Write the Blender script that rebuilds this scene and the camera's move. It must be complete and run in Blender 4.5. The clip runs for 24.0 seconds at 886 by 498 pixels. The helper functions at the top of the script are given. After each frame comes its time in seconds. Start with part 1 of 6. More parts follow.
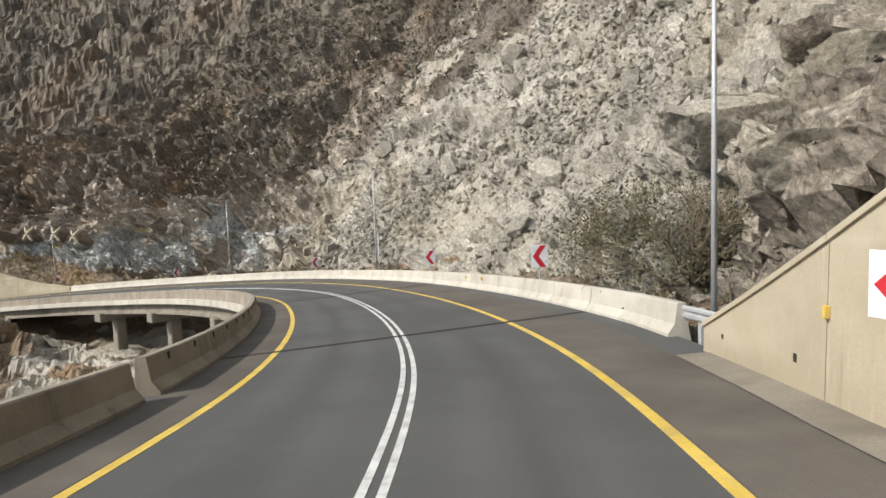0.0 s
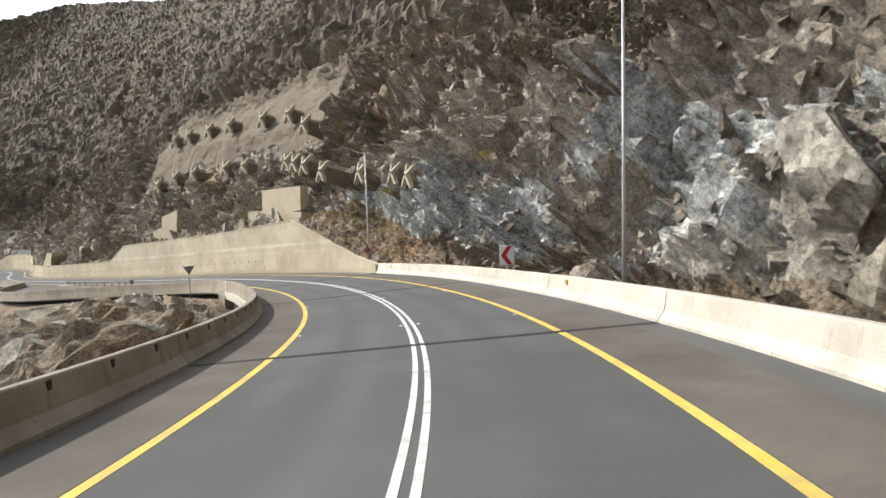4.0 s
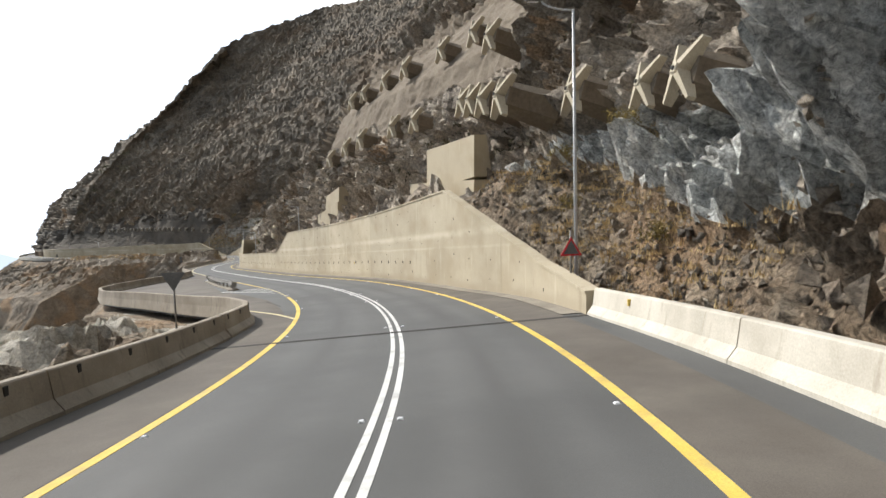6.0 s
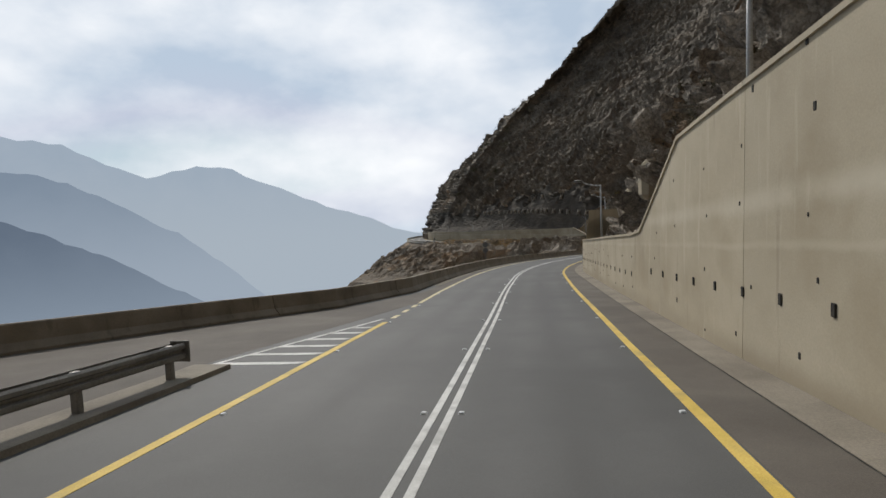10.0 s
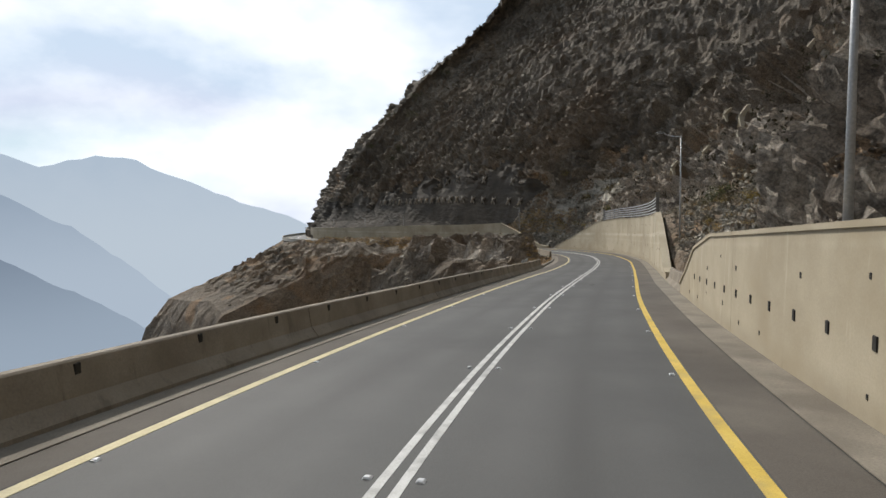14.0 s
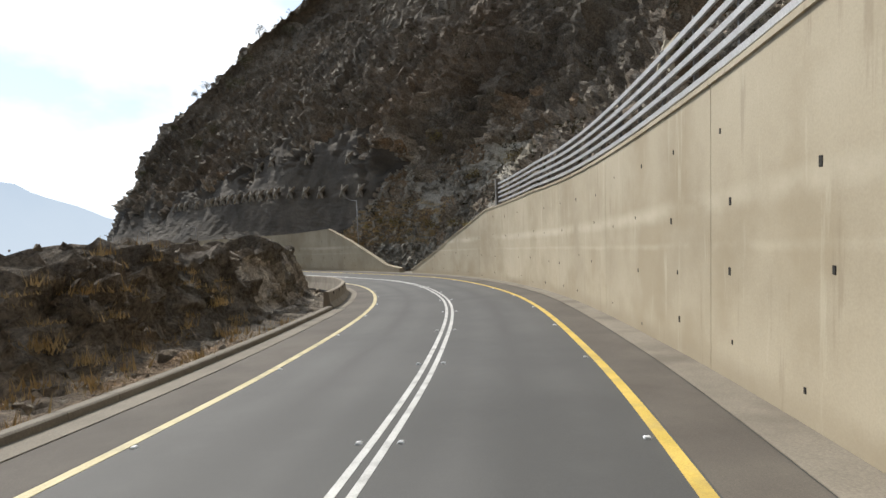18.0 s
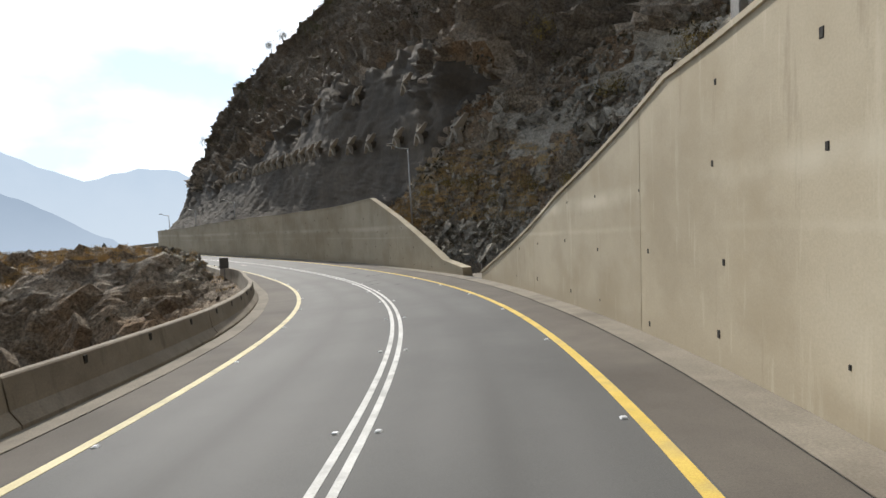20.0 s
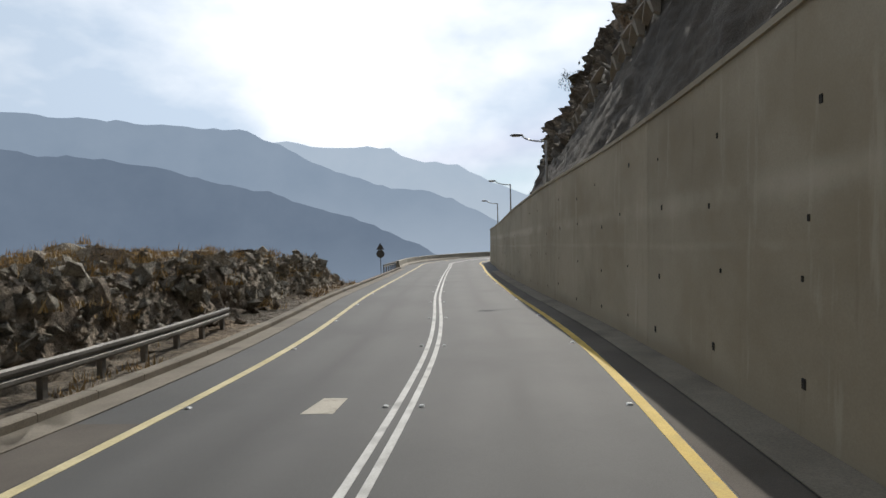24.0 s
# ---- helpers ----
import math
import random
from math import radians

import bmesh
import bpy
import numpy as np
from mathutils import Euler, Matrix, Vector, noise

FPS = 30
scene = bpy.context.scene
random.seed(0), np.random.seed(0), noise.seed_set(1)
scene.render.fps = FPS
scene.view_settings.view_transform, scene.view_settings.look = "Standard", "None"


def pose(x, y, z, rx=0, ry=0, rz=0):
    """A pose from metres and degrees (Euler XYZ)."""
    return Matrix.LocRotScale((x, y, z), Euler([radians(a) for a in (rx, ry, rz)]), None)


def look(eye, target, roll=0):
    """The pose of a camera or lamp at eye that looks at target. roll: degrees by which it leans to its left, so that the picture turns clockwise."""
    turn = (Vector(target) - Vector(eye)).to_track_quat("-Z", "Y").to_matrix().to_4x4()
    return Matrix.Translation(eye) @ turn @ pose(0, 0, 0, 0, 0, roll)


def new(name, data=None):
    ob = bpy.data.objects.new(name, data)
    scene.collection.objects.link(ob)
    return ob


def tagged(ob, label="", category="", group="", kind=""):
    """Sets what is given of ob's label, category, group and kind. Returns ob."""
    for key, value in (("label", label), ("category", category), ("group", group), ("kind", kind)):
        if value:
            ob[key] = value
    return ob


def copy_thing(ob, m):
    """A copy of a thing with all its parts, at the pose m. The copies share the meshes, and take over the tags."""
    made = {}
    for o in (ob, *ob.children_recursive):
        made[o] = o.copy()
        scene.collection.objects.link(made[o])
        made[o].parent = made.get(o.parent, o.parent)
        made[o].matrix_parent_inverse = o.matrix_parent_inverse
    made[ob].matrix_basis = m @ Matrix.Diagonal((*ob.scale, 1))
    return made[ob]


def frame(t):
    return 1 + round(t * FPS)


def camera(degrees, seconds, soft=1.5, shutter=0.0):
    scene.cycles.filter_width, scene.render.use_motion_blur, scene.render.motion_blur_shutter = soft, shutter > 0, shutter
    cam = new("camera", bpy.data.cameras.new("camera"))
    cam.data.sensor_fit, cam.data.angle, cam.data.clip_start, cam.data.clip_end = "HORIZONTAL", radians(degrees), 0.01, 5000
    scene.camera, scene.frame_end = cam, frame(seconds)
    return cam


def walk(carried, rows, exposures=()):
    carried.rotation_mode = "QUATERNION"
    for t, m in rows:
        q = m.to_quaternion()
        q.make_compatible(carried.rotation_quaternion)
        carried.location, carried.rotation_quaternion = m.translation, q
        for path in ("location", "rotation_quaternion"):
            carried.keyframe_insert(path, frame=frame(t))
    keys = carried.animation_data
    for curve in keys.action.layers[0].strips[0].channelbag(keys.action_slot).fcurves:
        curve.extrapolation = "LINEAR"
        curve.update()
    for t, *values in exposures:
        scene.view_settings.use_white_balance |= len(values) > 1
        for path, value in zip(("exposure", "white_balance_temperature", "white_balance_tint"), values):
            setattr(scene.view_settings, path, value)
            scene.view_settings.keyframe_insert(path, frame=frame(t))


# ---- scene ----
cam = camera(68.3, 24.0)
ROWS = [  # seconds, place in metres, turn in degrees
    (0, 0.050, -0.263, 2.492, 84.907, 2.042, 0.809),
    (0.5, 0.261, 8.216, 1.587, 85.297, 2.172, 5.784),
    (1, -0.272, 16.911, 0.846, 85.148, 1.798, 11.024),
    (1.5, -1.319, 25.455, 0.020, 86.086, 1.296, 16.704),
    (2, -3.458, 34.347, -0.762, 84.138, 0.582, 22.044),
    (2.5, -6.235, 42.329, -1.659, 84.090, 0.592, 27.563),
    (4.5, -24.482, 70.810, -4.866, 84.802, 1.811, 47.877),
    (5, -30.704, 77.439, -5.692, 85.110, 1.523, 53.675),
    (5.5, -37.455, 82.746, -6.533, 84.996, 1.620, 58.497),
    (6, -44.503, 87.715, -7.231, 84.961, 1.724, 63.427),
    (6.5, -51.893, 92.138, -7.985, 86.131, 2.473, 69.314),
    (7, -60.037, 95.800, -8.742, 85.014, 2.418, 75.251),
    (7.5, -68.368, 98.549, -9.587, 85.506, 2.619, 81.065),
    (8, -77.642, 100.710, -10.400, 84.888, 2.614, 86.112),
    (8.5, -86.731, 102.212, -11.235, 85.213, 2.462, 90.490),
    (9, -95.479, 103.019, -12.025, 85.744, 3.110, 93.419),
    (9.5, -103.791, 103.570, -12.751, 85.845, 2.912, 96.066),
    (10, -113.079, 103.848, -13.583, 85.445, 2.483, 97.500),
    (10.5, -122.656, 104.294, -14.351, 85.744, 2.713, 98.297),
    (12.5, -160.594, 104.235, -17.276, 85.130, 1.189, 97.231),
    (13, -169.269, 104.517, -17.992, 85.682, 1.289, 95.324),
    (13.5, -178.461, 105.407, -18.640, 85.481, 1.013, 93.000),
    (14, -187.743, 106.780, -19.305, 85.281, 0.975, 90.688),
    (14.5, -196.816, 108.345, -19.989, 85.303, 1.118, 88.194),
    (15, -205.745, 110.292, -20.705, 85.627, 0.243, 85.702),
    (15.5, -214.544, 112.587, -21.373, 84.699, 1.448, 83.982),
    (16, -222.443, 114.719, -21.984, 85.334, 2.334, 83.112),
    (16.5, -230.447, 117.090, -22.579, 86.234, 1.848, 82.661),
    (17, -238.523, 119.234, -23.316, 86.145, 2.330, 82.442),
    (17.5, -246.774, 121.554, -23.891, 86.379, 2.230, 82.335),
    (19.5, -282.437, 128.932, -26.204, 86.489, 3.256, 91.223),
    (20, -291.391, 129.567, -26.671, 85.610, 2.978, 94.697),
    (20.5, -299.475, 129.457, -27.206, 86.920, 2.907, 98.484),
    (21, -307.576, 128.725, -27.621, 88.389, 2.806, 103.523),
    (21.5, -316.115, 126.898, -28.212, 87.221, 2.809, 108.491),
    (22, -323.971, 124.566, -28.585, 88.084, 2.231, 113.106),
    (22.5, -331.485, 121.650, -28.910, 87.942, 2.286, 118.077),
    (23, -338.711, 118.127, -29.335, 87.865, 2.009, 122.782),
    (23.5, -345.684, 114.342, -29.659, 88.294, 1.551, 127.160),
    (24, -352.566, 110.321, -29.919, 88.270, 1.449, 130.866),
]
PATH = [(t, pose(x, y, z, rx, ry, rz)) for t, x, y, z, rx, ry, rz in ROWS]
walk(cam, PATH, [(0.0, -0.15), (2.5, 0.0), (5.0, 0.25), (6.5, -0.1), (8.0, -0.82), (10.0, -1.0), (13.0, -0.85), (14.0, -0.65), (15.0, -0.35), (16.0, -0.25), (17.0, -0.25), (20.0, -0.25), (22.0, -0.28), (23.0, -0.48), (24.0, -0.7)])

# ---- light ----
SUN_AZ, SUN_EL = radians(207), radians(38)
world = bpy.data.worlds.new("sky")
scene.world = world
world.use_nodes = True
wn, wl = world.node_tree.nodes, world.node_tree.links
wn.clear()
w_out = wn.new("ShaderNodeOutputWorld")
w_bg = wn.new("ShaderNodeBackground")
w_sky = wn.new("ShaderNodeTexSky")
w_sky.sky_type, w_sky.sun_disc = "NISHITA", False
w_sky.sun_elevation, w_sky.sun_rotation = SUN_EL, radians(90) - SUN_AZ
w_sky.air_density, w_sky.dust_density = 1.0, 0.8
w_co = wn.new("ShaderNodeTexCoord")
w_map = wn.new("ShaderNodeMapping")
w_map.inputs["Scale"].default_value = (1.0, 1.0, 1.9)
w_no = wn.new("ShaderNodeTexNoise")
w_no.inputs["Scale"].default_value, w_no.inputs["Detail"].default_value = 2.3, 7.0
w_no.inputs["Roughness"].default_value = 0.52
w_rmp = wn.new("ShaderNodeValToRGB")
w_rmp.color_ramp.elements[0].position, w_rmp.color_ramp.elements[1].position = 0.44, 0.66
w_rmp.color_ramp.elements[0].color = (0.12, 0.12, 0.12, 1)
w_mix = wn.new("ShaderNodeMix")
w_mix.data_type = "RGBA"
w_mix.inputs["B"].default_value = (19.5, 19.9, 20.5, 1)
w_bg.inputs["Strength"].default_value = 0.10
wl.new(w_co.outputs["Generated"], w_map.inputs["Vector"])
wl.new(w_map.outputs["Vector"], w_no.inputs["Vector"])
wl.new(w_no.outputs["Fac"], w_rmp.inputs["Fac"])
wl.new(w_rmp.outputs["Color"], w_mix.inputs["Factor"])
w_cap = wn.new("ShaderNodeVectorMath")  # thin haze keeps the sky near the sun from burning out
w_cap.operation = "MINIMUM"
w_cap.inputs[1].default_value = (9.6, 12.0, 15.0)
wl.new(w_sky.outputs["Color"], w_cap.inputs[0])
w_air = wn.new("ShaderNodeVectorMath")
w_air.operation = "MAXIMUM"
w_air.inputs[1].default_value = (8.6, 10.8, 13.6)
wl.new(w_cap.outputs["Vector"], w_air.inputs[0])
wl.new(w_air.outputs["Vector"], w_mix.inputs["A"])
w_dot = wn.new("ShaderNodeVectorMath")
w_dot.operation = "DOT_PRODUCT"
w_dot.inputs[1].default_value = (math.cos(SUN_AZ) * math.cos(0.3), math.sin(SUN_AZ) * math.cos(0.3), math.sin(0.3))
w_glow = wn.new("ShaderNodeMapRange")
w_glow.inputs["From Min"].default_value, w_glow.inputs["From Max"].default_value = -0.45, 0.95
w_glow.inputs["To Min"].default_value, w_glow.inputs["To Max"].default_value = 0.055, 1.0
w_glow.interpolation_type = "SMOOTHSTEP"
w_mul = wn.new("ShaderNodeVectorMath")
w_mul.operation = "SCALE"
wl.new(w_co.outputs["Generated"], w_dot.inputs[0])
wl.new(w_dot.outputs["Value"], w_glow.inputs["Value"])
wl.new(w_mix.outputs["Result"], w_mul.inputs[0])
wl.new(w_glow.outputs["Result"], w_mul.inputs["Scale"])
wl.new(w_mul.outputs["Vector"], w_bg.inputs["Color"])
wl.new(w_bg.outputs["Background"], w_out.inputs["Surface"])

sun = new("sun", bpy.data.lights.new("sun", "SUN"))
sun.data.energy, sun.data.angle, sun.data.color = 5.0, radians(0.6), (1.0, 0.955, 0.88)
sun.matrix_world = look((math.cos(SUN_AZ) * 50 * math.cos(SUN_EL), math.sin(SUN_AZ) * 50 * math.cos(SUN_EL), 50 * math.sin(SUN_EL)), (0, 0, 0))

# ---- materials ----
def material(name, stops, scale=1.0, rough=0.9, bump=0.3, grain=14.0, detail=8.0, metal=0.0, per_object=0.0, bump_dist=0.05, stretch=(1, 1, 1), stain=None, stain_scale=0.3, stain_amount=0.6, contrast=0.55, lines=None, drips=()):
    """A procedural surface: colour stops over a broad noise, fine grain, optional stains and relief."""
    m = bpy.data.materials.new(name)
    m.use_nodes = True
    n, l = m.node_tree.nodes, m.node_tree.links
    b = n["Principled BSDF"]
    b.inputs["Roughness"].default_value, b.inputs["Metallic"].default_value = rough, metal
    b.inputs["Specular IOR Level"].default_value = 0.3
    co = n.new("ShaderNodeTexCoord")
    mp = n.new("ShaderNodeMapping")
    mp.inputs["Scale"].default_value = stretch
    l.new(co.outputs["Object"], mp.inputs["Vector"])
    broad = n.new("ShaderNodeTexNoise")
    broad.inputs["Scale"].default_value, broad.inputs["Detail"].default_value, broad.inputs["Roughness"].default_value = scale, detail, 0.62
    l.new(mp.outputs["Vector"], broad.inputs["Vector"])
    fine = n.new("ShaderNodeTexNoise")
    fine.inputs["Scale"].default_value, fine.inputs["Detail"].default_value, fine.inputs["Roughness"].default_value = grain, 6.0, 0.7
    l.new(mp.outputs["Vector"], fine.inputs["Vector"])
    ramp = n.new("ShaderNodeValToRGB")
    els = ramp.color_ramp.elements
    while len(els) < len(stops):
        els.new(0.5)
    for i, c in enumerate(stops):
        els[i].position = 0.3 + 0.4 * i / max(1, len(stops) - 1)
        els[i].color = (*c, 1)
    l.new(broad.outputs["Fac"], ramp.inputs["Fac"])
    mix = n.new("ShaderNodeMix")
    mix.data_type, mix.blend_type = "RGBA", "OVERLAY"
    mix.inputs["Factor"].default_value = contrast
    l.new(ramp.outputs["Color"], mix.inputs["A"])
    l.new(fine.outputs["Fac"], mix.inputs["B"])
    col = mix.outputs["Result"]
    if stain:
        st = n.new("ShaderNodeTexNoise")
        st.inputs["Scale"].default_value, st.inputs["Detail"].default_value = stain_scale, 5.0
        l.new(mp.outputs["Vector"], st.inputs["Vector"])
        sr = n.new("ShaderNodeMapRange")
        sr.inputs["From Min"].default_value, sr.inputs["From Max"].default_value = 0.5, 0.68
        sr.inputs["To Max"].default_value = stain_amount
        l.new(st.outputs["Fac"], sr.inputs["Value"])
        sm = n.new("ShaderNodeMix")
        sm.data_type = "RGBA"
        sm.inputs["B"].default_value = (*stain, 1)
        l.new(sr.outputs["Result"], sm.inputs["Factor"])
        l.new(col, sm.inputs["A"])
        col = sm.outputs["Result"]
    for k, (tone, amount, edge) in enumerate(drips):  # narrow runs of lime and dirt down the face, in broken lengths
        dm, dn, dr, dx = n.new("ShaderNodeMapping"), n.new("ShaderNodeTexNoise"), n.new("ShaderNodeMapRange"), n.new("ShaderNodeMix")
        dm.inputs["Scale"].default_value, dm.inputs["Location"].default_value = (2.6, 2.6, 0.3), (7.0 * k, 3.0, 5.0 * k)
        dn.inputs["Scale"].default_value, dn.inputs["Detail"].default_value, dn.inputs["Roughness"].default_value = 1.0, 6.0, 0.65
        dr.inputs["From Min"].default_value, dr.inputs["From Max"].default_value, dr.inputs["To Max"].default_value = edge, edge + 0.09, amount
        dx.data_type = "RGBA"
        dx.inputs["B"].default_value = (*tone, 1)
        l.new(co.outputs["Object"], dm.inputs["Vector"])
        l.new(dm.outputs["Vector"], dn.inputs["Vector"])
        l.new(dn.outputs["Fac"], dr.inputs["Value"])
        l.new(dr.outputs["Result"], dx.inputs["Factor"])
        l.new(col, dx.inputs["A"])
        col = dx.outputs["Result"]
    if per_object:
        oi = n.new("ShaderNodeObjectInfo")
        mr = n.new("ShaderNodeMapRange")
        mr.inputs["To Min"].default_value, mr.inputs["To Max"].default_value = 1 - per_object, 1 + per_object
        hs = n.new("ShaderNodeHueSaturation")
        l.new(oi.outputs["Random"], mr.inputs["Value"])
        l.new(mr.outputs["Result"], hs.inputs["Value"])
        l.new(col, hs.inputs["Color"])
        col = hs.outputs["Color"]
    if lines:  # bands that follow a stored offset: (name, [(position, half width, tone)])
        at = n.new("ShaderNodeAttribute")
        at.attribute_name = lines[0]
        wob = n.new("ShaderNodeMath")
        wob.operation = "MULTIPLY_ADD"
        wob.inputs[1].default_value = lines[2]
        l.new(broad.outputs["Fac"], wob.inputs[0])
        l.new(at.outputs["Fac"], wob.inputs[2])
        for pos, half, tone in lines[1]:
            df, ab, mr, mx = n.new("ShaderNodeMath"), n.new("ShaderNodeMath"), n.new("ShaderNodeMapRange"), n.new("ShaderNodeMix")
            df.operation, ab.operation = "SUBTRACT", "ABSOLUTE"
            df.inputs[1].default_value = pos + lines[2] * 0.5
            mr.inputs["From Min"].default_value, mr.inputs["From Max"].default_value = half, 0.0
            mr.interpolation_type = "SMOOTHSTEP"
            mx.data_type = "RGBA"
            mx.inputs["B"].default_value = (*tone[:3], 1)
            mr.inputs["To Max"].default_value = tone[3]
            l.new(wob.outputs["Value"], df.inputs[0])
            l.new(df.outputs["Value"], ab.inputs[0])
            l.new(ab.outputs["Value"], mr.inputs["Value"])
            brk = n.new("ShaderNodeMath")
            brk.operation = "MULTIPLY"
            l.new(mr.outputs["Result"], brk.inputs[0])
            pr = n.new("ShaderNodeMapRange")
            pr.inputs["From Min"].default_value, pr.inputs["From Max"].default_value = 0.35, 0.6
            l.new(broad.outputs["Fac"], pr.inputs["Value"])
            l.new(pr.outputs["Result"], brk.inputs[1])
            l.new(brk.outputs["Value"], mx.inputs["Factor"])
            l.new(col, mx.inputs["A"])
            col = mx.outputs["Result"]
    l.new(col, b.inputs["Base Color"])
    if bump:
        bp = n.new("ShaderNodeBump")
        bp.inputs["Strength"].default_value, bp.inputs["Distance"].default_value = bump, bump_dist
        l.new(fine.outputs["Fac"], bp.inputs["Height"])
        l.new(bp.outputs["Normal"], b.inputs["Normal"])
    return m


ASPHALT = material("asphalt", [(0.072, 0.07, 0.067), (0.088, 0.086, 0.082), (0.10, 0.097, 0.092)], 0.22, 0.72, 0.25, 60, bump_dist=0.01, stain=(0.06, 0.058, 0.055), stain_scale=0.12, stain_amount=0.5, lines=("offset", [(1.1, 0.5, (0.115, 0.112, 0.107, 0.5)), (2.65, 0.5, (0.115, 0.112, 0.107, 0.5)), (-1.1, 0.5, (0.115, 0.112, 0.107, 0.5)), (-2.65, 0.5, (0.115, 0.112, 0.107, 0.5)), (1.85, 0.35, (0.06, 0.057, 0.054, 0.5)), (-1.85, 0.35, (0.06, 0.057, 0.054, 0.5))], 0.3))
SHOULDER = material("shoulder_asphalt", [(0.088, 0.074, 0.06), (0.112, 0.096, 0.08), (0.14, 0.122, 0.10)], 0.4, 0.85, 0.3, 50, bump_dist=0.01, stain=(0.07, 0.06, 0.05), stain_scale=0.25, stain_amount=0.6)
CONCRETE = material("wall_concrete", [(0.345, 0.288, 0.20), (0.435, 0.372, 0.268), (0.495, 0.432, 0.322)], 0.22, 0.88, 0.15, 30, bump_dist=0.02, stretch=(0.8, 0.8, 1.0), stain=(0.33, 0.265, 0.17), stain_scale=0.5, stain_amount=0.5, per_object=0.07, contrast=0.2, lines=("height", [(3.1, 0.32, (0.62, 0.56, 0.44, 0.7)), (2.3, 0.12, (0.58, 0.52, 0.40, 0.4)), (0.1, 0.5, (0.26, 0.21, 0.14, 0.6))], 0.35), drips=(((0.58, 0.52, 0.40), 0.36, 0.58), ((0.25, 0.20, 0.135), 0.4, 0.60)))
BARRIER = material("barrier_concrete", [(0.38, 0.345, 0.285), (0.48, 0.44, 0.37), (0.55, 0.51, 0.435)], 0.6, 0.88, 0.2, 26, bump_dist=0.02, stain=(0.34, 0.30, 0.24), stain_scale=0.9, stain_amount=0.45, per_object=0.05, contrast=0.35, drips=(((0.27, 0.225, 0.165), 0.5, 0.59),))
# shade on the road-facing sides is put into this colour, along with stains
SHADED_OLD_BARRIER = material("shaded_weathered_concrete", [(0.20, 0.166, 0.126), (0.265, 0.225, 0.175), (0.33, 0.285, 0.225)], 0.6, 0.9, 0.25, 26, bump_dist=0.02, stain=(0.2, 0.165, 0.12), stain_scale=0.8, stain_amount=0.5, per_object=0.06, contrast=0.35, drips=(((0.14, 0.115, 0.085), 0.55, 0.57),))
GUTTER = material("gutter_concrete", [(0.19, 0.165, 0.13), (0.26, 0.228, 0.182)], 0.8, 0.9, 0.3, 30, bump_dist=0.02, stain=(0.12, 0.10, 0.08), stain_scale=0.6, stain_amount=0.6)
WHITE_PAINT = material("white_paint", [(0.48, 0.47, 0.44), (0.66, 0.65, 0.62)], 1.4, 0.7, 0.15, 40, bump_dist=0.005, stain=(0.22, 0.21, 0.2), stain_scale=2.2, stain_amount=0.55)
YELLOW_PAINT = material("yellow_paint", [(0.54, 0.37, 0.06), (0.70, 0.50, 0.12)], 1.2, 0.7, 0.15, 40, bump_dist=0.005, stain=(0.30, 0.24, 0.13), stain_scale=1.6, stain_amount=0.45)
PALE_PAINT = material("faded_yellow_paint", [(0.50, 0.42, 0.22), (0.66, 0.57, 0.34)], 1.2, 0.7, 0.15, 40, bump_dist=0.005, stain=(0.28, 0.25, 0.18), stain_scale=1.6, stain_amount=0.5)
DARK = material("dark_joint", [(0.02, 0.018, 0.016), (0.04, 0.036, 0.03)], 2.0, 0.9, 0.1)


